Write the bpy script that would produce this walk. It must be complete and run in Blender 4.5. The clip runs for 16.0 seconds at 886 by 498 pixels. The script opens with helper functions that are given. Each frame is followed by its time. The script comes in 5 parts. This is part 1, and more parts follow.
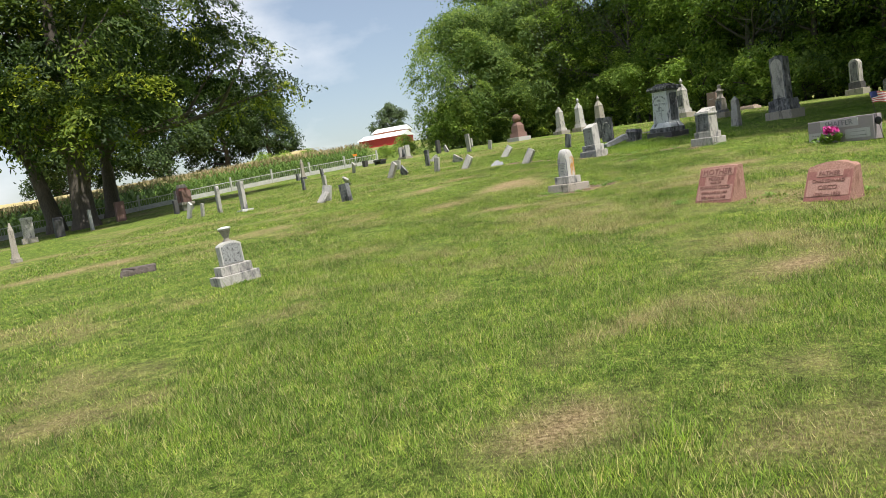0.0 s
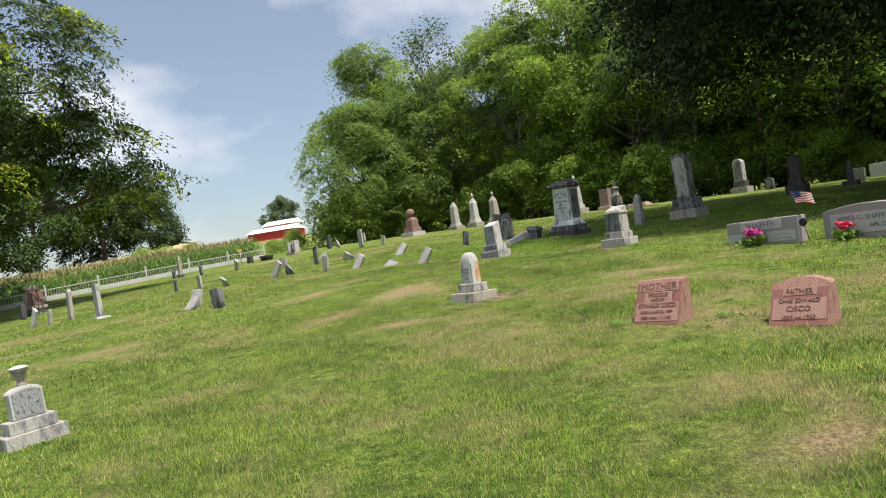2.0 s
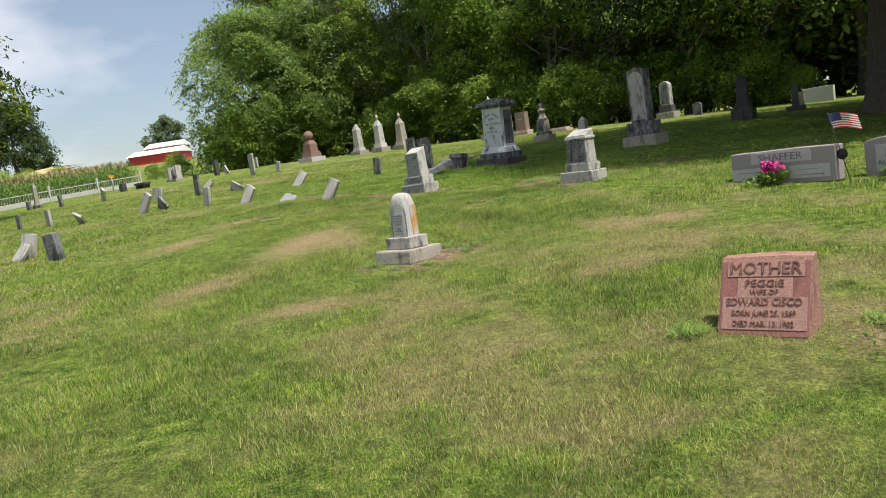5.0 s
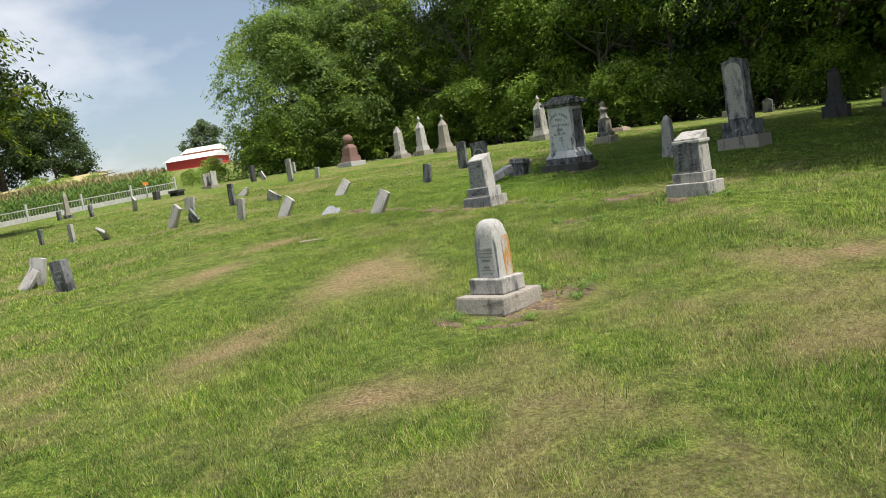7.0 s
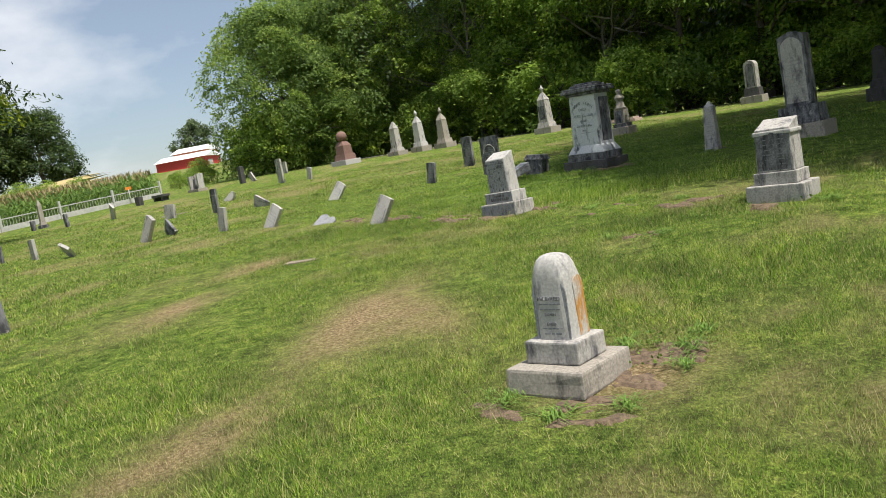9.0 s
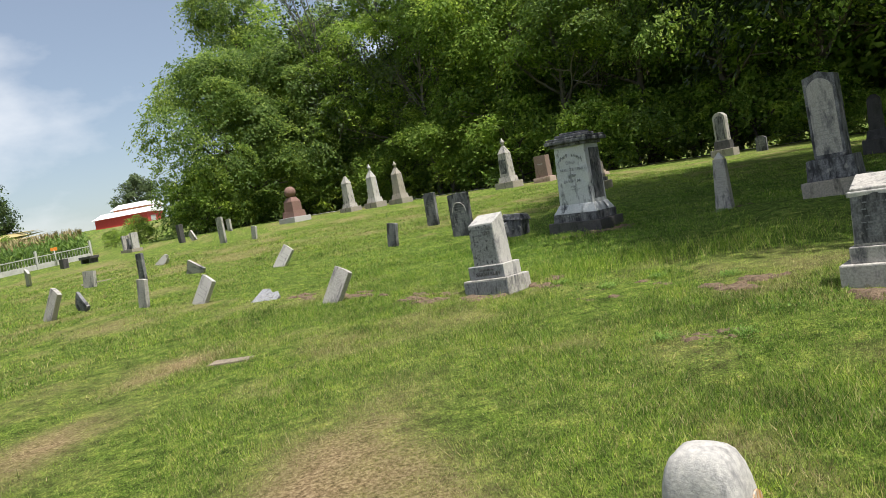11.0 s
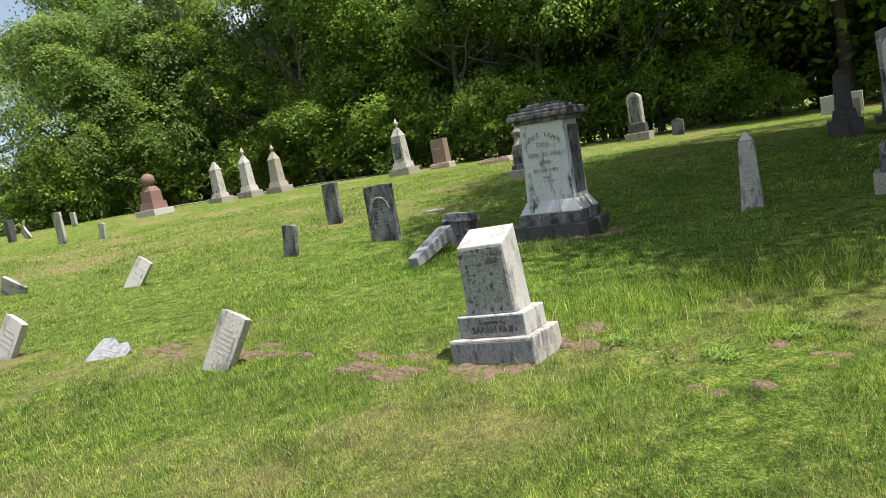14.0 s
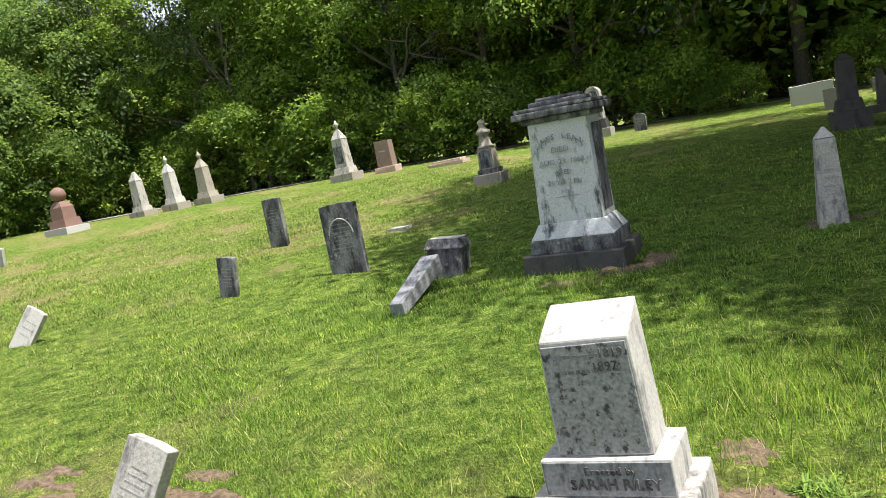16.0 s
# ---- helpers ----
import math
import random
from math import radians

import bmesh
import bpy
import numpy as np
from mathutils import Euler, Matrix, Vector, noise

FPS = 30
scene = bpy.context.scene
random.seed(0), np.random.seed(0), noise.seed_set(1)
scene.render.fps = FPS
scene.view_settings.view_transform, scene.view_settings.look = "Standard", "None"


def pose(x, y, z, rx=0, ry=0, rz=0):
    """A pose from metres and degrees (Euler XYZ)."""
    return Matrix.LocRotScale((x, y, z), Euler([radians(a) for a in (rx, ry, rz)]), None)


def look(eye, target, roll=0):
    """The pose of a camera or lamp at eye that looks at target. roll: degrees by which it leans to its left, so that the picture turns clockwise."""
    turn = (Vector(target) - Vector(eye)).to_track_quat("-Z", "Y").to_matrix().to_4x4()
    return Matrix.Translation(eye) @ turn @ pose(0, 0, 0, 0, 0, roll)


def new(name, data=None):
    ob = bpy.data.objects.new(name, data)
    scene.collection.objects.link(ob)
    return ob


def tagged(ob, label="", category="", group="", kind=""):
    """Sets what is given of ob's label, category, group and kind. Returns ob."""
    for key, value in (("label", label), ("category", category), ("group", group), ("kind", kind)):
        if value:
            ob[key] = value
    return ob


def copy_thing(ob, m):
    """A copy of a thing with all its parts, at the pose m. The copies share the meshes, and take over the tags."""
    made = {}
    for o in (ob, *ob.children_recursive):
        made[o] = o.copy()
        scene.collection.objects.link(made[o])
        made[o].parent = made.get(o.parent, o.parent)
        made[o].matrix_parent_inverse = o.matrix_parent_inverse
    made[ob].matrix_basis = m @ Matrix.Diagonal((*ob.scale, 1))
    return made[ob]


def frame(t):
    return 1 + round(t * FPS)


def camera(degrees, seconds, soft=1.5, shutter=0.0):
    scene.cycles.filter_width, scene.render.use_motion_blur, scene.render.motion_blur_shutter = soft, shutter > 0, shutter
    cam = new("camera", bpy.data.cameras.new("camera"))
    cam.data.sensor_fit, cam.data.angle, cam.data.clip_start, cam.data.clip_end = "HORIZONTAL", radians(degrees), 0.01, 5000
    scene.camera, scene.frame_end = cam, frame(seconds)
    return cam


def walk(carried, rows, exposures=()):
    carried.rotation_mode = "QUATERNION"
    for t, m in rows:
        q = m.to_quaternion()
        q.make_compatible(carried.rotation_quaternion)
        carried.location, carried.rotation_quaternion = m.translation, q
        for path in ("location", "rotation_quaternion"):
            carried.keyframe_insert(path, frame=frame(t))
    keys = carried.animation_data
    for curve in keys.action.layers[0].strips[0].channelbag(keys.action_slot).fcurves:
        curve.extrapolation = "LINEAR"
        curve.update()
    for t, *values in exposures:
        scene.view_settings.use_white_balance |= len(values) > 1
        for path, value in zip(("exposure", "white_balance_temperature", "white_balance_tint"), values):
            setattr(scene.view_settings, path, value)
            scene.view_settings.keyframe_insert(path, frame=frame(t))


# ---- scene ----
cam = camera(59.8, 16.0, soft=0.5)
PATH = [
    (0, (0.399, 0.53, 1.682), (0.339, 2.519, 1.489), -8.5),
    (0.5, (0.232, 1.019, 1.74), (0.283, 3.011, 1.577), -8.3),
    (1, (0.338, 1.497, 1.791), (0.48, 3.489, 1.681), -7.7),
    (1.5, (0.41, 2.019, 1.829), (0.622, 4.007, 1.781), -7.7),
    (2, (0.528, 2.526, 1.89), (0.774, 4.511, 1.892), -8.5),
    (2.5, (0.597, 3.119, 1.93), (0.899, 5.096, 1.95), -9.3),
    (3, (0.575, 3.71, 1.965), (0.956, 5.673, 1.958), -9.8),
    (3.5, (0.623, 4.314, 1.997), (1.043, 6.269, 1.935), -10.2),
    (3.7, (0.612, 4.56, 1.994), (1.043, 6.511, 1.905), -10.3),
    (5.8, (0.776, 6.91, 2.148), (1.261, 8.833, 1.888), -7.3),
    (6, (0.748, 7.124, 2.158), (1.207, 9.054, 1.904), -7.7),
    (6.5, (0.708, 7.624, 2.247), (1.115, 9.569, 2.025), -8.2),
    (7, (0.742, 8.209, 2.281), (1.127, 10.16, 2.068), -8.7),
    (7.5, (0.706, 8.642, 2.329), (1.097, 10.592, 2.114), -9.0),
    (8, (0.823, 9.151, 2.379), (1.215, 11.1, 2.155), -9.8),
    (8.2, (0.852, 9.366, 2.387), (1.239, 11.315, 2.157), -10.0),
    (10.3, (1.092, 11.747, 2.505), (1.549, 13.683, 2.299), -9.8),
    (10.5, (1.123, 11.965, 2.526), (1.61, 13.897, 2.349), -9.9),
    (11, (1.22, 12.519, 2.571), (1.759, 14.442, 2.456), -10.2),
    (11.5, (1.316, 13.084, 2.61), (1.88, 15.0, 2.498), -10.2),
    (12, (1.309, 13.691, 2.653), (1.918, 15.592, 2.529), -10.4),
    (12.5, (1.438, 14.221, 2.718), (2.089, 16.108, 2.592), -10.3),
    (13, (1.457, 14.857, 2.749), (2.167, 16.721, 2.603), -10.1),
    (13.5, (1.567, 15.449, 2.782), (2.339, 17.285, 2.604), -9.9),
    (14, (1.616, 16.066, 2.828), (2.453, 17.87, 2.616), -10.4),
    (14.5, (1.773, 16.641, 2.861), (2.647, 18.425, 2.632), -10.7),
    (15, (1.909, 17.182, 2.939), (2.821, 18.947, 2.713), -10.9),
    (15.5, (1.997, 17.71, 3.019), (2.933, 19.461, 2.773), -11.3),
    (15.9, (2.131, 18.138, 3.05), (3.101, 19.868, 2.796), -11.6),
    (16, (2.166, 18.259, 3.052), (3.149, 19.984, 2.806), -11.9),
]
walk(cam, [(t, look(eye, target, roll)) for t, eye, target, roll in PATH], exposures=[(0, 0.73), (8, 0.6), (12, 0.74), (14, 1.0), (16, 1.24)])

# ---- light ----
SUN_AZ, SUN_EL = -57.0, 66.0     # where the sun stands: degrees from +x, and above the horizon
world = bpy.data.worlds.new("sky")
scene.world = world
world.use_nodes = True
wn, wl = world.node_tree.nodes, world.node_tree.links
wn.clear()
sky = wn.new("ShaderNodeTexSky")
sky.sky_type, sky.sun_disc = "NISHITA", False
sky.sun_elevation, sky.sun_rotation = radians(SUN_EL), radians(90 - SUN_AZ)
sky.dust_density, sky.ozone_density = 1.0, 1.6
tc, mp = wn.new("ShaderNodeTexCoord"), wn.new("ShaderNodeMapping")
mp.inputs["Scale"].default_value = (1.0, 1.0, 1.9)
mp.inputs["Location"].default_value = (0.35, 0.1, 0.2)
cn = wn.new("ShaderNodeTexNoise")
cn.inputs["Scale"].default_value, cn.inputs["Detail"].default_value, cn.inputs["Roughness"].default_value = 2.6, 9, 0.52
cr = wn.new("ShaderNodeMapRange")
cr.inputs["From Min"].default_value, cr.inputs["From Max"].default_value = 0.45, 0.66
cm = wn.new("ShaderNodeMix")
cm.data_type = "RGBA"
cm.inputs["B"].default_value = (8.9, 9.1, 9.5, 1)
bg, out = wn.new("ShaderNodeBackground"), wn.new("ShaderNodeOutputWorld")
bg.inputs["Strength"].default_value = 0.072
wl.new(tc.outputs["Generated"], mp.inputs["Vector"])
wl.new(mp.outputs["Vector"], cn.inputs["Vector"])
wl.new(cn.outputs["Fac"], cr.inputs["Value"])
cr.inputs["To Min"].default_value = 0.16
wl.new(cr.outputs["Result"], cm.inputs["Factor"])
wl.new(sky.outputs["Color"], cm.inputs["A"])
wl.new(cm.outputs["Result"], bg.inputs["Color"])
wl.new(bg.outputs["Background"], out.inputs["Surface"])
sun = new("sun", bpy.data.lights.new("sun", "SUN"))
sun.data.energy, sun.data.angle, sun.data.color = 4.3, radians(0.55), (1.0, 0.95, 0.87)
SUN_DIR = Vector((math.cos(radians(SUN_EL)) * math.cos(radians(SUN_AZ)), math.cos(radians(SUN_EL)) * math.sin(radians(SUN_AZ)), math.sin(radians(SUN_EL))))
sun.matrix_world = look(SUN_DIR * 60, (0, 0, 0))

# ---- materials ----


def nodes_of(name):
    m = bpy.data.materials.new(name)
    m.use_nodes = True
    n, l = m.node_tree.nodes, m.node_tree.links
    return m, n, l, n["Principled BSDF"]


def noise_node(n, l, scale, detail=4.0, rough=0.55, coord="Object", squash=None):
    c = n.new("ShaderNodeTexCoord")
    x = n.new("ShaderNodeTexNoise")
    x.inputs["Scale"].default_value, x.inputs["Detail"].default_value, x.inputs["Roughness"].default_value = scale, detail, rough
    if squash:
        q = n.new("ShaderNodeMapping")
        q.inputs["Scale"].default_value = squash
        l.new(c.outputs[coord], q.inputs["Vector"])
        l.new(q.outputs["Vector"], x.inputs["Vector"])
    else:
        l.new(c.outputs[coord], x.inputs["Vector"])
    return x.outputs["Fac"]


def ramp(n, l, fac, stops):
    r = n.new("ShaderNodeValToRGB")
    e = r.color_ramp.elements
    while len(e) < len(stops):
        e.new(0.5)
    for k, (p, c) in zip(e, stops):
        k.position, k.color = p, (*c, 1)
    l.new(fac, r.inputs["Fac"])
    return r.outputs["Color"]


def mix(n, l, fac, a, b, mode="MIX"):
    x = n.new("ShaderNodeMix")
    x.data_type, x.blend_type = "RGBA", mode
    for s, v in (("Factor", fac), ("A", a), ("B", b)):
        if hasattr(v, "links"):
            l.new(v, x.inputs[s])
        else:
            x.inputs[s].default_value = (*v, 1) if isinstance(v, tuple) else v
    return x.outputs["Result"]


def span(n, l, fac, lo, hi, a=0.0, b=1.0):
    x = n.new("ShaderNodeMapRange")
    l.new(fac, x.inputs["Value"])
    for s, v in (("From Min", lo), ("From Max", hi), ("To Min", a), ("To Max", b)):
        x.inputs[s].default_value = v
    return x.outputs["Result"]


def bump(n, l, bsdf, fac, strength, distance=0.01):
    x = n.new("ShaderNodeBump")
    x.inputs["Strength"].default_value, x.inputs["Distance"].default_value = strength, distance
    l.new(fac, x.inputs["Height"])
    l.new(x.outputs["Normal"], bsdf.inputs["Normal"])


def stone(name, light, dark, stain, stain_from=0.5, stain_to=0.62, grain=60, rough=0.8, lichen=None, relief=0.5, stain_scale=6, run=(1.6, 1.6, 0.55)):
    """Weathered stone: fine grain, dark stains that run downwards, and lichen."""
    m, n, l, b = nodes_of(name)
    base = mix(n, l, span(n, l, noise_node(n, l, grain, 3), 0.35, 0.65), dark, light)
    streak = noise_node(n, l, stain_scale, 8, 0.68, "Object", run)
    base = mix(n, l, span(n, l, streak, stain_from, stain_to), base, stain)
    if lichen:
        spot = noise_node(n, l, 11, 6, 0.6)
        base = mix(n, l, span(n, l, spot, 0.6, 0.7), base, lichen)
    l.new(base, b.inputs["Base Color"])
    b.inputs["Roughness"].default_value = rough
    b.inputs["Specular IOR Level"].default_value = 0.3
    bump(n, l, b, noise_node(n, l, grain * 1.6, 6, 0.7), relief, 0.006)
    return m


MARBLE = stone("weathered_marble", (0.46, 0.435, 0.4), (0.31, 0.295, 0.275), (0.09, 0.09, 0.1), 0.5, 0.66, lichen=(0.30, 0.29, 0.25))
MARBLE_WHITE = stone("white_marble", (0.5, 0.48, 0.45), (0.37, 0.36, 0.345), (0.12, 0.12, 0.13), 0.52, 0.7)
MARBLE_DARK = stone("blackened_marble", (0.25, 0.25, 0.26), (0.14, 0.14, 0.15), (0.04, 0.04, 0.045), 0.42, 0.6, lichen=(0.32, 0.31, 0.29))
MARBLE_STREAK = stone("streaked_marble", (0.6, 0.61, 0.62), (0.46, 0.47, 0.49), (0.07, 0.075, 0.085), 0.55, 0.66, stain_scale=4)
LIMESTONE = stone("limestone", (0.38, 0.34, 0.29), (0.24, 0.22, 0.19), (0.1, 0.095, 0.085), 0.55, 0.7)
LIMESTONE_TAN = stone("earthy_limestone", (0.3, 0.25, 0.19), (0.19, 0.155, 0.115), (0.11, 0.09, 0.07), 0.52, 0.68)
SANDSTONE_RED = stone("red_sandstone", (0.25, 0.15, 0.125), (0.15, 0.09, 0.078), (0.07, 0.045, 0.04), 0.58, 0.74)
GRANITE_RED = stone("red_granite", (0.27, 0.12, 0.1), (0.17, 0.07, 0.058), (0.12, 0.05, 0.04), 0.6, 0.75, grain=150, rough=0.45)
GRANITE_BROWN = stone("brown_granite", (0.3, 0.22, 0.19), (0.18, 0.125, 0.105), (0.12, 0.08, 0.07), 0.58, 0.72, grain=150, rough=0.5)
GRANITE_PALE = stone("pale_pink_granite", (0.55, 0.43, 0.37), (0.36, 0.27, 0.23), (0.2, 0.15, 0.13), 0.55, 0.7, grain=60, rough=0.9, relief=1.0)
GRANITE_PINK = stone("rough_pink_granite", (0.4, 0.235, 0.185), (0.22, 0.11, 0.085), (0.15, 0.07, 0.05), 0.54, 0.7, grain=75, rough=0.9, relief=1.0)
GRANITE_FADED = stone("frosted_red_granite", (0.38, 0.225, 0.185), (0.24, 0.13, 0.105), (0.2, 0.105, 0.085), 0.6, 0.75, grain=150)
GRANITE_GREY = stone("grey_granite", (0.38, 0.33, 0.34), (0.22, 0.19, 0.2), (0.17, 0.15, 0.15), 0.62, 0.75, grain=140, rough=0.6)
GRANITE_LIGHT = stone("pale_granite", (0.5, 0.48, 0.48), (0.38, 0.36, 0.37), (0.28, 0.26, 0.26), 0.62, 0.75, grain=140)
GRANITE_DARK = stone("dark_granite", (0.1, 0.095, 0.095), (0.05, 0.047, 0.05), (0.03, 0.03, 0.032), 0.5, 0.7, grain=120, rough=0.5)
SLATE_WHITE = stone("white_lichen_stone", (0.62, 0.62, 0.6), (0.5, 0.5, 0.49), (0.35, 0.35, 0.34), 0.6, 0.75)
LICHEN_ORANGE = stone("orange_lichen_stone", (0.5, 0.47, 0.42), (0.36, 0.34, 0.31), (0.45, 0.22, 0.05), 0.45, 0.56, stain_scale=9)
SPECKLED = stone("speckled_marble", (0.33, 0.335, 0.335), (0.2, 0.205, 0.21), (0.055, 0.055, 0.06), 0.53, 0.62, stain_scale=30, run=(1.0, 1.0, 0.8))
MARBLE_GREY = stone("grey_marble", (0.3, 0.305, 0.32), (0.2, 0.205, 0.22), (0.09, 0.09, 0.1), 0.5, 0.66, stain_scale=14)
CUT_STAINED = stone("cut_letter_stained", (0.16, 0.15, 0.15), (0.1, 0.095, 0.095), (0.05, 0.045, 0.045), grain=200)
CUT_GREY = stone("cut_letter_grey", (0.24, 0.245, 0.26), (0.16, 0.165, 0.175), (0.1, 0.1, 0.11), grain=200)
CUT_FAINT = stone("worn_letter_grey", (0.34, 0.33, 0.32), (0.24, 0.235, 0.23), (0.14, 0.14, 0.15), grain=200)
CUT_PALE = stone("worn_letter_pale", (0.4, 0.41, 0.43), (0.3, 0.31, 0.33), (0.14, 0.14, 0.15), grain=200)
CUT_RED = stone("cut_letter_red", (0.23, 0.11, 0.095), (0.17, 0.08, 0.068), (0.12, 0.055, 0.045), grain=200)


def dry_colours(n, l):
    a = n.new("ShaderNodeAttribute")
    a.attribute_name = "dry"
    return a.outputs["Fac"]


def make_ground():
    m, n, l, b = nodes_of("lawn_soil")
    green = ramp(n, l, noise_node(n, l, 9, 8, 0.7), [(0.3, (0.06, 0.1, 0.018)), (0.5, (0.135, 0.205, 0.036)), (0.7, (0.24, 0.28, 0.075))])
    fine = ramp(n, l, noise_node(n, l, 75, 8, 0.82, "Object", (1.0, 0.55, 1.0)), [(0.36, (0.05, 0.05, 0.04)), (0.5, (0.66, 0.66, 0.6)), (0.64, (2.1, 2.1, 1.9))])
    green = mix(n, l, 0.85, green, fine, "MULTIPLY")
    mottle = ramp(n, l, noise_node(n, l, 4.5, 7, 0.72), [(0.34, (0.5, 0.54, 0.5)), (0.5, (1.0, 1.0, 1.0)), (0.66, (1.5, 1.4, 1.3))])
    green = mix(n, l, 0.9, green, mottle, "MULTIPLY")
    straw = ramp(n, l, noise_node(n, l, 38, 8, 0.78), [(0.38, (0.1, 0.07, 0.036)), (0.5, (0.28, 0.2, 0.11)), (0.62, (0.5, 0.39, 0.23))])
    wide = noise_node(n, l, 0.55, 5, 0.6)
    patchy = mix(n, l, span(n, l, wide, 0.55, 0.78, 0.0, 0.25), green, straw)
    turf = dry_colours(n, l)
    # below zero: no straw, and the green tint of the tree's shade painted in
    patchy = mix(n, l, span(n, l, turf, 0.0, -0.5), patchy, mix(n, l, 1.0, green, (0.93, 1.0, 0.95), "MULTIPLY"))
    l.new(mix(n, l, span(n, l, turf, 0.0, 1.0), patchy, straw), b.inputs["Base Color"])
    b.inputs["Roughness"].default_value = 0.95
    b.inputs["Specular IOR Level"].default_value = 0.1
    bump(n, l, b, noise_node(n, l, 45, 8, 0.75), 0.9, 0.04)
    return m


def leafy(name, stops, through_light=0.35, rough=0.55, island=True, dry=None, patch=((0.72, 0.78, 0.7), (1.2, 1.15, 1.05)), tone=None):
    """Leaves or blades: each piece its own tone, light shines through."""
    m, n, l, b = nodes_of(name)
    if island:
        g = n.new("ShaderNodeNewGeometry")
        col = ramp(n, l, g.outputs["Random Per Island"], stops)
    else:
        col = ramp(n, l, noise_node(n, l, 3, 5), stops)
    if tone:
        a = n.new("ShaderNodeAttribute")
        a.attribute_name = "tone"
        col = mix(n, l, 1.0, col, ramp(n, l, a.outputs["Fac"], tone), "MULTIPLY")
    big = noise_node(n, l, 0.35, 3)
    col = mix(n, l, 0.6, col, ramp(n, l, big, [(0.3, patch[0]), (0.7, patch[1])]), "MULTIPLY")
    if dry:
        g2 = n.new("ShaderNodeNewGeometry")
        turf = dry_colours(n, l)
        # below zero: blades take the painted tint of the tree's shade
        col = mix(n, l, span(n, l, turf, 0.0, -0.5), col, mix(n, l, 1.0, col, (0.94, 0.99, 1.0), "MULTIPLY"))
        col = mix(n, l, span(n, l, turf, 0.0, 1.0), col, ramp(n, l, g2.outputs["Random Per Island"], dry))
    l.new(col, b.inputs["Base Color"])
    b.inputs["Roughness"].default_value = rough
    b.inputs["Specular IOR Level"].default_value = 0.25
    t, s = n.new("ShaderNodeBsdfTranslucent"), n.new("ShaderNodeMixShader")
    l.new(col, t.inputs["Color"])
    s.inputs["Fac"].default_value = through_light
    l.new(b.outputs["BSDF"], s.inputs[1])
    l.new(t.outputs["BSDF"], s.inputs[2])
    l.new(s.outputs["Shader"], n["Material Output"].inputs["Surface"])
    return m


LAWN = make_ground()
SPRAY = [(0.0, (0.6, 0.66, 0.7)), (0.6, (0.95, 0.97, 0.95)), (1.0, (1.35, 1.25, 0.95))]
BLADE = leafy("grass_blade", [(0.0, (0.03, 0.07, 0.01)), (0.3, (0.11, 0.21, 0.026)), (0.65, (0.25, 0.41, 0.05)), (0.88, (0.37, 0.47, 0.1)), (1.0, (0.56, 0.5, 0.26))], 0.35, 0.55,
              dry=[(0.0, (0.19, 0.14, 0.065)), (0.5, (0.45, 0.35, 0.175)), (1.0, (0.68, 0.57, 0.33))], tone=[(0.0, (0.5, 0.56, 0.55)), (0.5, (0.98, 1.0, 1.0)), (1.0, (1.5, 1.35, 1.2))])
WEED = leafy("clover_leaf", [(0.0, (0.08, 0.16, 0.025)), (1.0, (0.2, 0.31, 0.05))], 0.3)
CRAB = leafy("crabgrass_blade", [(0.0, (0.1, 0.19, 0.04)), (1.0, (0.24, 0.38, 0.08))], 0.35)
LEAF_WOOD = leafy("wood_leaf", [(0.0, (0.12, 0.19, 0.055)), (0.6, (0.2, 0.3, 0.075)), (1.0, (0.34, 0.44, 0.12))], 0.58, tone=SPRAY)
LEAF_LIGHT = leafy("light_leaf", [(0.0, (0.17, 0.27, 0.055)), (0.6, (0.27, 0.4, 0.08)), (1.0, (0.46, 0.58, 0.14))], 0.6, tone=SPRAY)
LEAF_YELLOW = leafy("yellowing_leaf", [(0.0, (0.04, 0.075, 0.016)), (0.7, (0.075, 0.125, 0.022)), (1.0, (0.115, 0.165, 0.03))], 0.34, patch=((0.62, 0.7, 0.8), (1.35, 1.25, 1.0)),
                    tone=[(0.0, (0.4, 0.46, 0.6)), (0.55, (0.75, 0.8, 0.8)), (0.75, (1.5, 1.4, 1.0)), (0.9, (3.2, 2.5, 1.1)), (1.0, (4.2, 3.1, 1.2))])
LEAF_DARK = leafy("shaded_leaf", [(0.0, (0.035, 0.065, 0.02)), (0.7, (0.065, 0.11, 0.03)), (1.0, (0.12, 0.18, 0.05))], 0.3, tone=SPRAY)
# near-black tones hold the canopy's own shade, the few bright sprays its lit bits
LEAF_SHADE_PAINTED = leafy("painted_shade_leaf", [(0.0, (0.018, 0.034, 0.01)), (0.8, (0.032, 0.058, 0.015)), (1.0, (0.055, 0.095, 0.024))], 0.14, tone=[(0.0, (0.5, 0.56, 0.7)), (0.86, (0.95, 0.97, 0.95)), (0.95, (2.0, 1.9, 1.2)), (1.0, (3.4, 2.9, 1.3))])
LEAF_GREY = leafy("greyish_leaf", [(0.0, (0.07, 0.11, 0.045)), (1.0, (0.16, 0.21, 0.1))])
CORN_LEAF = leafy("corn_leaf", [(0.0, (0.07, 0.13, 0.025)), (0.7, (0.13, 0.22, 0.045)), (1.0, (0.2, 0.28, 0.07))])
TASSEL = leafy("corn_tassel", [(0.0, (0.27, 0.22, 0.11)), (1.0, (0.4, 0.33, 0.18))], 0.2)


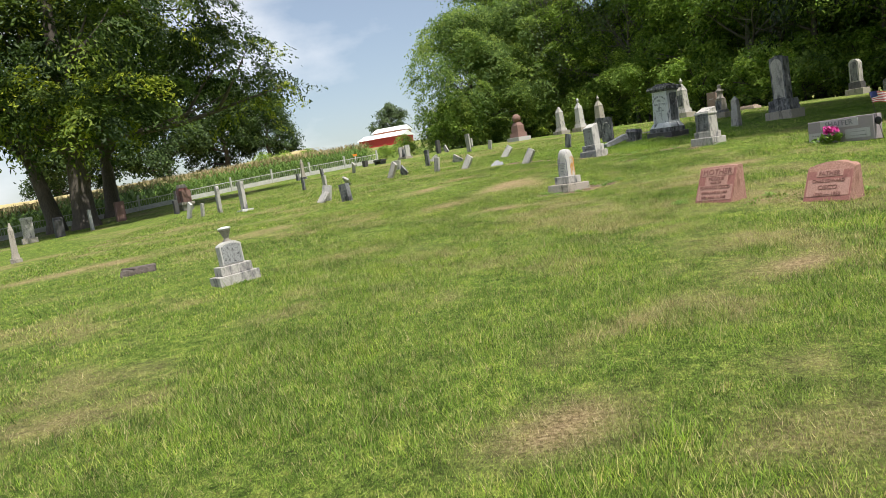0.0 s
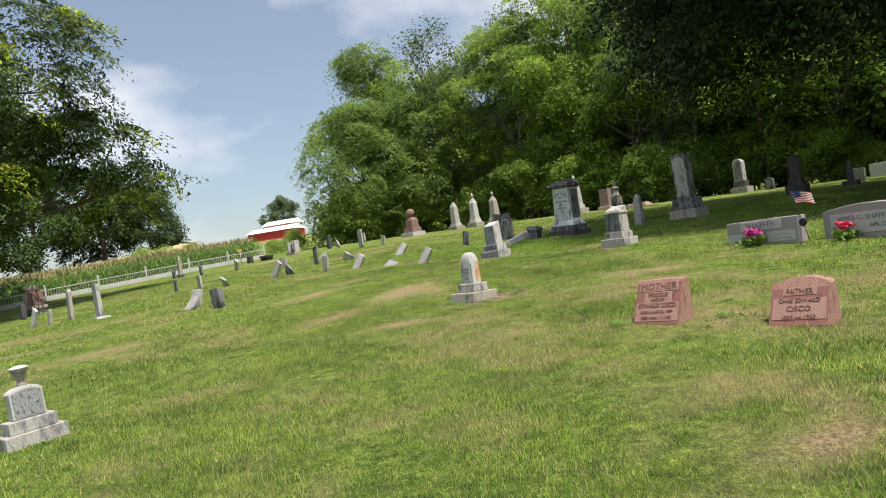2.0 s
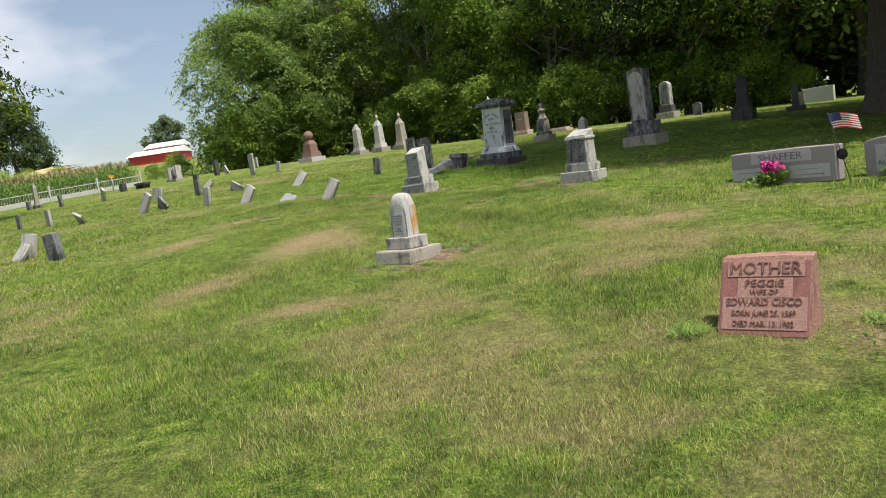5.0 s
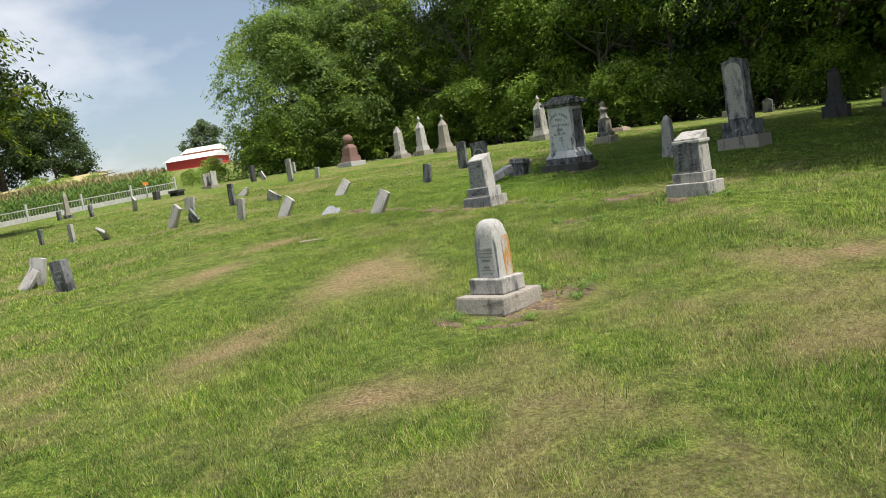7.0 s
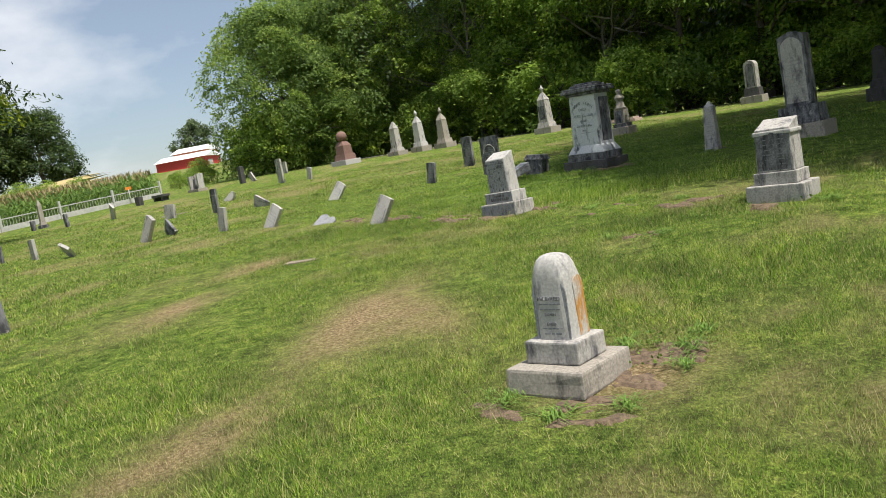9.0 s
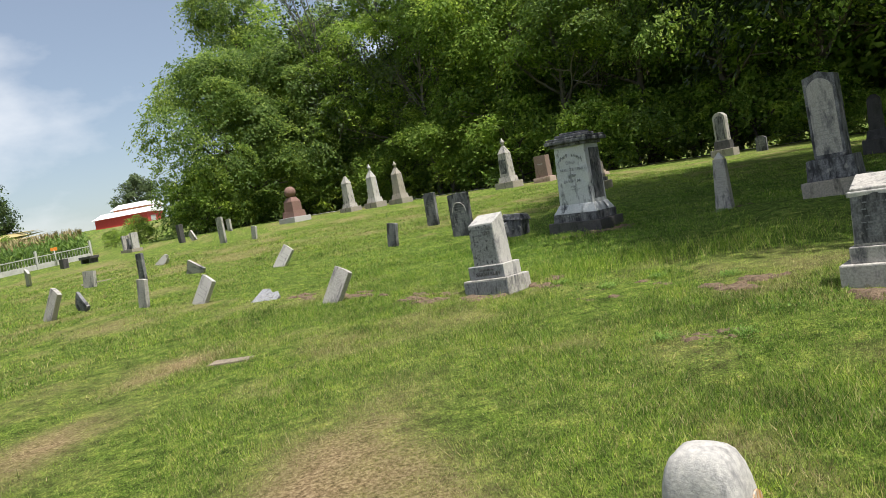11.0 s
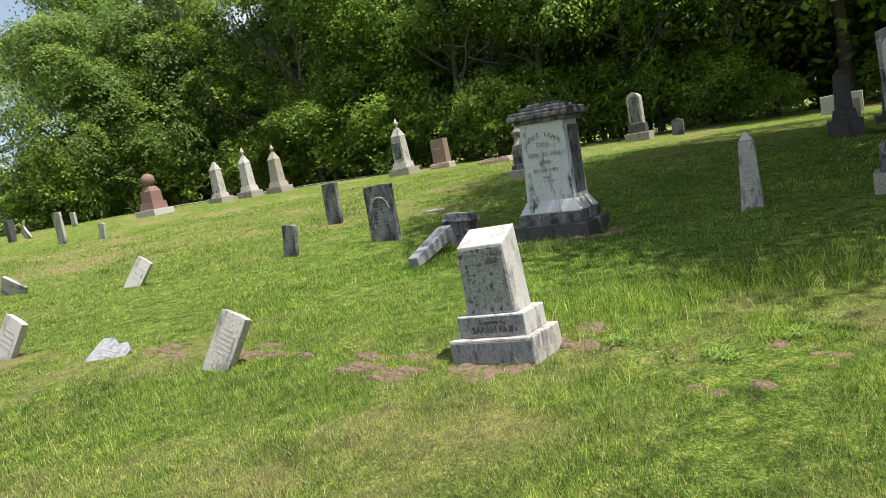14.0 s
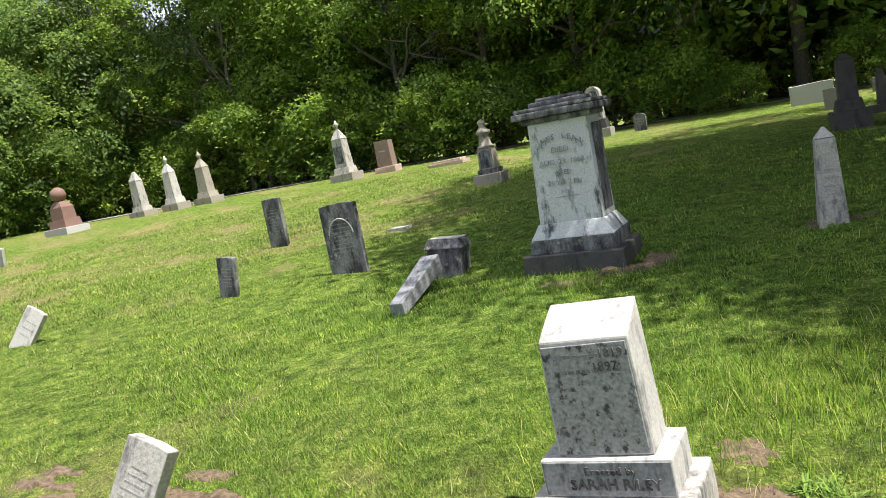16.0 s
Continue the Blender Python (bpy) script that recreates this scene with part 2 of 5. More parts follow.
def plain(name, a, b2, scale=8, rough=0.7, metal=0.0, relief=0.2, squash=None):
    m, n, l, b = nodes_of(name)
    f = noise_node(n, l, scale, 6, 0.65, "Object", squash)
    l.new(ramp(n, l, f, [(0.3, a), (0.7, b2)]), b.inputs["Base Color"])
    b.inputs["Roughness"].default_value, b.inputs["Metallic"].default_value = rough, metal
    bump(n, l, b, f, relief, 0.02)
    return m


BARK = plain("bark", (0.05, 0.042, 0.035), (0.13, 0.11, 0.09), 9, 0.95, relief=1.0, squash=(3, 3, 0.5))
BARK_PALE = plain("pale_bark", (0.1, 0.09, 0.08), (0.2, 0.18, 0.16), 9, 0.95, relief=0.8, squash=(3, 3, 0.5))
SOIL = plain("bare_soil", (0.065, 0.045, 0.03), (0.22, 0.155, 0.1), 30, 1.0, relief=1.0)
PAINT = plain("chalky_white_paint", (0.36, 0.36, 0.35), (0.52, 0.52, 0.5), 6, 0.6)
BARN_RED = plain("barn_red_paint", (0.42, 0.03, 0.03), (0.55, 0.055, 0.045), 2, 0.6, squash=(4, 4, 0.3))
BARN_BROWN = plain("rusty_boards", (0.3, 0.1, 0.05), (0.42, 0.17, 0.08), 2, 0.8, squash=(4, 4, 0.3))
ROOF_TIN = plain("white_tin_roof", (0.72, 0.73, 0.74), (0.82, 0.82, 0.82), 2, 0.4)
GRAVEL = plain("worn_lane", (0.18, 0.17, 0.155), (0.33, 0.31, 0.29), 20, 0.95, relief=0.8)
FIELD = plain("ripe_corn_tops", (0.3, 0.25, 0.1), (0.5, 0.39, 0.18), 2.5, 0.95, relief=1.0)
WOODCUT = plain("weathered_wood", (0.06, 0.05, 0.045), (0.17, 0.135, 0.12), 16, 0.95, relief=1.0, squash=(1, 4, 1))
PETAL = plain("silk_petal", (0.35, 0.006, 0.13), (0.55, 0.03, 0.25), 40, 0.5)
PETAL_RED = plain("silk_petal_red", (0.55, 0.015, 0.05), (0.7, 0.06, 0.14), 40, 0.5)
FLAG_RED = plain("flag_red", (0.5, 0.03, 0.04), (0.6, 0.05, 0.06), 10, 0.7)
FLAG_WHITE = plain("flag_white", (0.75, 0.74, 0.72), (0.82, 0.8, 0.78), 10, 0.7)
FLAG_BLUE = plain("flag_blue", (0.02, 0.03, 0.12), (0.035, 0.045, 0.17), 10, 0.7)
BLACK = plain("black_iron", (0.012, 0.012, 0.012), (0.03, 0.03, 0.03), 20, 0.5, 0.3)
ORANGE = plain("orange_plastic", (0.8, 0.22, 0.02), (0.85, 0.3, 0.04), 10, 0.6)

# ---- the lie of the land ----
SLOPE = (0.2443, 0.1867, 1.1792, -0.1818, 0.4075, 0.0245, -0.0481, -0.1737, -0.0204)

HUMPS = [(2.3, 14.3, 1.6, -0.1), (5.75, 16.9, 1.5, 0.11), (8.9, 20.7, 1.6, 0.16), (5.0, 24.6, 1.2, -0.06)]     # x, y, reach, height


def squeeze(v, lo, hi):
    """Follows v between lo and hi and flattens out smoothly beyond them."""
    v = np.asarray(v, float)
    over, under = np.maximum(v - hi, 0), np.maximum(lo - v, 0)
    return np.clip(v, lo, hi) + 8 * np.tanh(over / 8) - 8 * np.tanh(under / 8)


def ground(x, y):
    x, y = np.asarray(x, float), np.asarray(y, float)
    a, b = squeeze(x, -18, 26) / 20, squeeze(y, -6, 52) / 20
    c = SLOPE
    z = c[0] + c[1] * a + c[2] * b + c[3] * a * a + c[4] * a * b + c[5] * b * b + c[6] * a * a * b + c[7] * a * b * b + c[8] * b ** 3
    rise = np.clip((y - 58) / 70, 0, 1)
    rise = rise * rise * (3 - 2 * rise) * np.clip((x + 70) / 50, 0, 1)
    for cx, cy, r, up in HUMPS:
        z = z + up * np.exp(-((x - cx) ** 2 + (y - cy) ** 2) / (r * r))
    return z + 4.0 * rise


def gz(x, y):
    return float(ground(x, y))


def hash_noise(x, y, scale, seed):
    """Smooth value noise, about 0 to 1."""
    x, y = np.asarray(x) * scale, np.asarray(y) * scale
    i, j = np.floor(x), np.floor(y)
    fx, fy = x - i, y - j
    fx, fy = fx * fx * (3 - 2 * fx), fy * fy * (3 - 2 * fy)

    def h(p, q):
        v = np.sin(p * 127.1 + q * 311.7 + seed * 74.7) * 43758.5453
        return v - np.floor(v)
    return (h(i, j) * (1 - fx) + h(i + 1, j) * fx) * (1 - fy) + (h(i, j + 1) * (1 - fx) + h(i + 1, j + 1) * fx) * fy


# straw-coloured patches: x, y, half length, half width, turn
DRY = [(1.5, 16.6, 1.3, 0.42, 62), (1.75, 16.3, 0.9, 0.4, 100), (0.5, 20.5, 0.7, 0.35, 40), (-0.3, 18.6, 0.8, 0.35, 50), (4.9, 13.5, 0.6, 0.4, 0), (-1.1, 10.3, 0.5, 0.3, 20),
       (-3.5, 15.1, 1.0, 0.4, 30), (5.7, 20.0, 0.6, 0.3, 0), (-2.3, 5.1, 0.35, 0.22, 0), (0.7, 3.9, 0.35, 0.25, 30), (3.9, 9.9, 0.55, 0.3, -50), (4.4, 12.6, 0.8, 0.4, -40),
       (-6.5, 14.0, 1.6, 0.5, 20), (2.9, 6.2, 0.5, 0.22, 20), (3.98, 9.35, 0.5, 0.3, 30), (2.6, 14.3, 0.6, 0.5, 0), (0.2, 14.6, 0.8, 0.3, 50), (1.0, 12.6, 0.5, 0.3, 30)]


def dryness(x, y):
    d = np.zeros_like(np.asarray(x, float))
    for cx, cy, a, b, turn in DRY:
        c, s = math.cos(radians(turn)), math.sin(radians(turn))
        u, v = (x - cx) * c + (y - cy) * s, -(x - cx) * s + (y - cy) * c
        d = np.maximum(d, np.exp(-((u / a) ** 2 + (v / b) ** 2)) * 0.85)
    ragged = 0.55 * hash_noise(x, y, 2.3, 1) + 0.45 * hash_noise(x, y, 7.1, 2)
    d = d * np.clip(0.2 + 1.9 * ragged * hash_noise(x, y, 17.0, 7) + 0.8 * ragged, 0, 1.3)
    wide = np.clip((0.35 * hash_noise(x, y, 0.5, 3) + 0.4 * hash_noise(x, y, 1.5, 4) + 0.25 * hash_noise(x, y, 4.1, 8) - 0.52) * 2.7, 0, 0.52)
    return np.clip(np.maximum(d, wide * (0.25 + 1.25 * ragged)), 0, 1)


def shade_green(x, y):
    """Where the tree's shade is painted into the lawn: greener, with fewer dry spots."""
    a = np.exp(-((x - 9.0) / 5.0) ** 2 - ((y - 23.5) / 4.0) ** 2) * 1.5
    return np.clip(a, 0, 1) * (0.7 + 0.3 * hash_noise(x, y, 1.7, 31))


def dry_or_shade_green(x, y):
    k = shade_green(x, y)
    return dryness(x, y) * (1 - k) - 0.5 * k


def mesh_of(name, verts, faces, material, attrs=None, smooth=False):
    """A mesh from arrays: faces all of one corner count."""
    verts, faces = np.asarray(verts, np.float32), np.asarray(faces, np.int32)
    me = bpy.data.meshes.new(name)
    me.vertices.add(len(verts))
    me.vertices.foreach_set("co", verts.ravel())
    k = faces.shape[1]
    me.loops.add(faces.size)
    me.loops.foreach_set("vertex_index", faces.ravel())
    me.polygons.add(len(faces))
    me.polygons.foreach_set("loop_start", np.arange(0, faces.size, k, dtype=np.int32))
    if smooth:
        me.polygons.foreach_set("use_smooth", np.ones(len(faces), bool))
    me.materials.append(material)
    for key, value in (attrs or {}).items():
        me.attributes.new(key, "FLOAT", "POINT").data.foreach_set("value", np.asarray(value, np.float32))
    me.update(calc_edges=True)
    return me


def build_ground():
    def axis(lo, hi, step, far):
        a, s, v = list(np.arange(lo, hi + step / 2, step)), step, hi
        right = []
        while v < far:
            s *= 1.22
            v += s
            right.append(v)
        left, s, v = [], step, lo
        while v > -far:
            s *= 1.22
            v -= s
            left.append(v)
        return np.array(left[::-1] + a + right)
    xs, ys = axis(-9, 14, 0.2, 2500), axis(0, 34, 0.2, 2500)
    X, Y = np.meshgrid(xs, ys)
    near = np.exp(-((X - 3) / 16) ** 2 - ((Y - 16) / 22) ** 2)
    Z = ground(X, Y) + near * (0.035 * (hash_noise(X, Y, 0.9, 8) - 0.5) + 0.02 * (hash_noise(X, Y, 2.7, 9) - 0.5))
    V = np.stack([X, Y, Z], -1).reshape(-1, 3)
    w, h = len(xs), len(ys)
    i = np.arange((h - 1) * w).reshape(h - 1, w)[:, :-1].ravel()
    F = np.stack([i, i + 1, i + 1 + w, i + w], -1)
    ob = new("ground", mesh_of("ground", V, F, LAWN, {"dry": dry_or_shade_green(V[:, 0], V[:, 1])}, True))
    return tagged(ob, "patchy green mown lawn with straw-coloured dry spots", "lawn", kind="structure")


build_ground()

# ---- building blocks ----


def part(name, bm, material, parent, label=""):
    me = bpy.data.meshes.new(name)
    bm.to_mesh(me)
    bm.free()
    me.materials.append(material)
    ob = new(name, me)
    ob.parent = parent
    if label:
        ob["label"] = label
    return ob


def put(ob, name, parent, label=""):
    ob.parent = parent
    if label:
        ob["label"] = label
    return ob


def worn(bm, bevel=0.008, rough=0.003, cuts=0):
    """Rounds the edges of a stone and makes its faces a little uneven."""
    bmesh.ops.bevel(bm, geom=bm.edges[:], offset=bevel, segments=2, affect="EDGES", profile=0.6)
    if cuts:
        bmesh.ops.subdivide_edges(bm, edges=[e for e in bm.edges if e.calc_length() > 0.09], cuts=cuts, use_grid_fill=True)
    off = random.uniform(0, 50)
    for v in bm.verts:
        v.co += noise.noise_vector(v.co * 9 + Vector((off, 0, 0))) * rough
    return bm


def frustum(w, d, h, z=0.0, w2=None, d2=None, y=0.0, slant=0.0, bevel=0.008, rough=0.003, cuts=1, shift=0.0):
    """A block that narrows upwards. slant: how much higher its back edge is than its front edge."""
    w2, d2 = w2 or w, d2 or d
    bm = bmesh.new()
    lo = [bm.verts.new((sx * w / 2, y + sy * d / 2, z)) for sx, sy in ((-1, -1), (1, -1), (1, 1), (-1, 1))]
    hi = [bm.verts.new((sx * w2 / 2, y + shift + sy * d2 / 2, z + h + (slant if sy > 0 else 0))) for sx, sy in ((-1, -1), (1, -1), (1, 1), (-1, 1))]
    bm.faces.new(lo[::-1])
    bm.faces.new(hi)
    for k in range(4):
        bm.faces.new((lo[k], lo[(k + 1) % 4], hi[(k + 1) % 4], hi[k]))
    return worn(bm, bevel, rough, cuts)


def outline(kind, w, h):
    """The front outline of a tablet, its foot at z = 0."""
    a = w / 2
    pts = [(-a, 0), (a, 0)]
    if kind == "round":
        s = h - a * 0.55
        pts += [(a * math.cos(q), s + a * 0.55 * math.sin(q)) for q in np.linspace(0, math.pi, 13)]
    elif kind == "gothic":
        s = h - a * 0.9
        pts += [(a, s), (a * 0.93, s + a * 0.3), (a * 0.72, s + a * 0.58), (a * 0.4, s + a * 0.8), (0, h), (-a * 0.4, s + a * 0.8), (-a * 0.72, s + a * 0.58), (-a * 0.93, s + a * 0.3), (-a, s)]
    elif kind == "serpentine":
        s = h * 0.84
        pts += [(a, s)] + [(a * math.cos(q), s + (h - s) * (0.5 - 0.5 * math.cos(2 * q)) ** 0.8) for q in np.linspace(0.18, math.pi - 0.18, 13)] + [(-a, s)]
    elif kind == "broken":
        pts += [(a, h * 0.72), (a * 0.5, h * 0.95), (a * 0.1, h * 0.83), (-a * 0.4, h), (-a, h * 0.9)]
    elif kind == "peak":
        pts += [(a, h * 0.945), (a * 0.5, h * 0.965), (0, h), (-a * 0.5, h * 0.965), (-a, h * 0.945)]
    else:
        pts += [(a, h * 0.985), (a * 0.3, h), (-a * 0.4, h * 0.99), (-a, h * 0.98)]
    return pts


def tablet_mesh(kind, w, d, h, z=0.0, y=0.0, bevel=0.006, rough=0.003):
    bm = bmesh.new()
    ring = [bm.verts.new((x, y - d / 2, z + q)) for x, q in outline(kind, w, h)]
    f = bm.faces.new(ring)
    got = bmesh.ops.extrude_face_region(bm, geom=[f])
    bmesh.ops.translate(bm, vec=(0, d, 0), verts=[v for v in got["geom"] if isinstance(v, bmesh.types.BMVert)])
    bmesh.ops.recalc_face_normals(bm, faces=bm.faces[:])
    return worn(bm, bevel, rough)


def turned(profile, seg=16, x=0.0, y=0.0):
    """A turned shape from (radius, height) pairs."""
    bm = bmesh.new()
    rings = [[bm.verts.new((x + r * math.cos(k * math.tau / seg), y + r * math.sin(k * math.tau / seg), z)) for k in range(seg)] for r, z in profile]
    for lo, hi in zip(rings, rings[1:]):
        for k in range(seg):
            bm.faces.new((lo[k], lo[(k + 1) % seg], hi[(k + 1) % seg], hi[k]))
    bm.faces.new(rings[0][::-1])
    bm.faces.new(rings[-1])
    for f in bm.faces:
        f.smooth = True
    return bm


def text_bm(body, size, depth=0.004, squash=1.0):
    """Raised or cut letters in the built-in font, centred, standing upright and facing -y."""
    cu = bpy.data.curves.new("lettering", "FONT")
    cu.body, cu.size, cu.extrude, cu.align_x, cu.align_y, cu.resolution_u = body, size, depth, "CENTER", "CENTER", 2
    tmp = bpy.data.objects.new("lettering", cu)
    scene.collection.objects.link(tmp)
    me = bpy.data.meshes.new_from_object(tmp.evaluated_get(bpy.context.evaluated_depsgraph_get()))
    bm = bmesh.new()
    bm.from_mesh(me)
    bpy.data.objects.remove(tmp)
    bpy.data.curves.remove(cu)
    bpy.data.meshes.remove(me)
    bmesh.ops.transform(bm, matrix=Matrix.Diagonal((squash, 1, 1, 1)), verts=bm.verts[:])
    bmesh.ops.transform(bm, matrix=pose(0, 0, 0, 90, 0, 0), verts=bm.verts[:])
    return bm


def write(parent, body, size, x, y, z, material=CUT_GREY, tilt=0.0, squash=1.0, depth=0.004):
    bm = text_bm(body, size, depth, squash)
    bmesh.ops.transform(bm, matrix=pose(x, y, z, tilt, 0, 0), verts=bm.verts[:])
    return tagged(part("inscription", bm, material, parent), kind="stuff")


def bars(parent, w, z0, z1, y, count, material=CUT_FAINT, tilt=0.0, height=0.22):
    """Lines of worn writing that cannot be read, as short raised bars."""
    bm = bmesh.new()
    for k in range(count):
        z = z1 - (k + 0.5) * (z1 - z0) / count
        hh = (z1 - z0) / count * height
        x, end = -w / 2 * random.uniform(0.6, 1), w / 2 * random.uniform(0.6, 1)
        while x < end:
            step = random.uniform(0.018, 0.05) * max(1, w / 0.3)
            m = pose(x + step / 2, y + (z - z0) * math.tan(radians(tilt)), z) @ Matrix.Diagonal((step * 0.75, 0.003, hh * random.uniform(0.6, 1.1), 1))
            bmesh.ops.create_cube(bm, size=1.0, matrix=m)
            x += step
    return tagged(part("inscription", bm, material, parent), kind="stuff")


ROW = -57.0     # the way that the rows of graves run


def grave(name, x, y, turn=ROW, lean_back=0.0, lean_side=0.0, sink=0.02, label="", category="gravestone", group=""):
    ob = new(name)
    ob.matrix_world = pose(x, y, gz(x, y) - sink) @ pose(0, 0, 0, 0, 0, turn) @ pose(0, 0, 0, -lean_back, lean_side, 0)
    ob.empty_display_size = 0.2
    return tagged(ob, label, category, group)


def tablet_stone(x, y, w, h, kind="flat", d=0.06, material=MARBLE, turn=ROW, back=0.0, side=0.0, lines=4, cut=CUT_FAINT, label="", base=None, group="thin marble tablets", sink=0.05):
    g = grave("headstone", x, y, turn, back, side, sink, label, group=group)
    part("tablet", tablet_mesh(kind, w, d, h + sink), material, g)
    if base:
        part("base", frustum(*base, z=0.0), material, g)
    if lines:
        bars(g, w * 0.66, h * 0.35, h * 0.85, -d / 2 - 0.001, lines, cut)
    return g

# ---- trees ----


def tubes(paths, seg=8):
    """Tapered limbs in one mesh: each path is a list of (x, y, z, radius)."""
    V, F = [], []
    for path in paths:
        p = np.array(path, float)
        base = len(V)
        for k, (x, y, z, r) in enumerate(p):
            a, b = p[max(k - 1, 0), :3], p[min(k + 1, len(p) - 1), :3]
            t = Vector(b - a).normalized()
            u = t.cross(Vector((0.3, 0.9, 0.2))).normalized()
            v = t.cross(u)
            for q in range(seg):
                c = math.tau * q / seg
                wob = 1 + 0.12 * noise.noise(Vector((math.cos(c) * 2, math.sin(c) * 2, z * 0.7 + x)))
                V.append(Vector((x, y, z)) + (u * math.cos(c) + v * math.sin(c)) * r * wob)
        for k in range(len(p) - 1):
            for q in range(seg):
                i, j = base + k * seg + q, base + k * seg + (q + 1) % seg
                F.append((i, j, j + seg, i + seg))
    return np.array([tuple(v) for v in V]), np.array(F)


def limb(rng, start, direction, length, r0, r1, steps=6, droop=0.0, wander=0.12):
    p, d = np.array(start, float), np.array(direction, float)
    d /= np.linalg.norm(d)
    out = [(*p, r0)]
    for k in range(steps):
        d = d + rng.normal(0, wander, 3) + np.array((0, 0, -droop))
        d /= np.linalg.norm(d)
        p = p + d * length / steps
        out.append((*p, r0 + (r1 - r0) * (k + 1) / steps))
    return out


def leaves(rng, centres, per, spread, size, long=1.6, droop=0.3):
    """Leaf pieces round clump centres: two triangles each, folded on the midrib."""
    n = len(centres) * per
    c = np.repeat(centres, per, 0) + np.clip(rng.normal(0, 1, (n, 3)), -1.6, 1.6) * np.array(spread)
    s = size * rng.uniform(0.6, 1.35, n)[:, None]
    a = rng.normal(0, 1, (n, 3)) + np.array((0, 0, -droop))
    a /= np.linalg.norm(a, axis=1)[:, None]
    face = rng.normal(0, 0.6, (n, 3)) + np.array((0, 0, 1.0))
    b = np.cross(a, face)
    b /= np.linalg.norm(b, axis=1)[:, None] + 1e-6
    nrm = np.cross(a, b)
    V = np.stack([c - a * s * long / 2, c + b * s * 0.5 + nrm * s * 0.18, c + a * s * long / 2, c - b * s * 0.5 + nrm * s * 0.18], 1).reshape(-1, 3)
    i = np.arange(n)[:, None] * 4
    F = np.concatenate([i + np.array([[0, 1, 2]]), i + np.array([[0, 2, 3]])], 1).reshape(-1, 3)
    return V, F


def sprays(rng, centres, outward, per, spread, size, long=1.7, droop=0.3):
    """Flat hanging sprays of leaves, one at each centre, and the tone of each spray."""
    k = len(centres)
    n = k * per
    up = outward * rng.uniform(0.4, 1.2, (k, 1)) + np.array((0, 0, 0.9)) + rng.normal(0, 0.25, (k, 3))
    up /= np.linalg.norm(up, axis=1)[:, None]
    along = outward + rng.normal(0, 0.45, (k, 3))
    along -= up * np.sum(along * up, 1)[:, None]
    along /= np.linalg.norm(along, axis=1)[:, None] + 1e-6
    across = np.cross(up, along)
    wide = rng.uniform(0.6, 1.35, k)
    r = np.clip(rng.normal(0, 1, (n, 3)), -1.9, 1.9)
    u, v, w = r[:, 0] * spread[0] * 1.25, r[:, 1] * spread[1] * 0.75, r[:, 2] * spread[2]
    U, A, C, W = (np.repeat(q, per, 0) for q in (up, along, across, wide))
    c = np.repeat(centres, per, 0) + (A * u[:, None] + C * v[:, None]) * W[:, None] + U * w[:, None]
    c[:, 2] -= np.minimum(droop * (u * u + v * v) / (spread[0] * 2.2) * W, 0.45)
    s = size * rng.uniform(0.55, 1.3, n)[:, None]
    a = A * rng.uniform(-0.4, 1.3, (n, 1)) + C * rng.normal(0, 0.75, (n, 1)) + np.array((0, 0, -0.35 * droop)) + rng.normal(0, 0.25, (n, 3))
    a /= np.linalg.norm(a, axis=1)[:, None]
    b = np.cross(a, U + rng.normal(0, 0.38, (n, 3)))
    b /= np.linalg.norm(b, axis=1)[:, None] + 1e-6
    nrm = np.cross(a, b)
    V = np.stack([c - a * s * long / 2, c + b * s * 0.42 + nrm * s * 0.12, c + a * s * long / 2, c - b * s * 0.42 + nrm * s * 0.12], 1).reshape(-1, 3)
    i = np.arange(n)[:, None] * 4
    F = np.concatenate([i + np.array([[0, 1, 2]]), i + np.array([[0, 2, 3]])], 1).reshape(-1, 3)
    return V, F, np.repeat(rng.uniform(0, 1, k), per * 4)


def crown_points(rng, lobes, count, shell=0.8):
    """Clump centres spread over the outer part of overlapping ellipsoids."""
    w = np.array([r[3] * r[4] + r[4] * r[5] + r[3] * r[5] for r in lobes])
    pick = rng.choice(len(lobes), count, p=w / w.sum())
    L = np.array(lobes)[pick]
    v = rng.normal(0, 1, (count, 3))
    v /= np.linalg.norm(v, axis=1)[:, None]
    return L[:, :3] + v * L[:, 3:6] * (shell + (1.06 - shell) * rng.uniform(0, 1, count) ** 0.6)[:, None], v


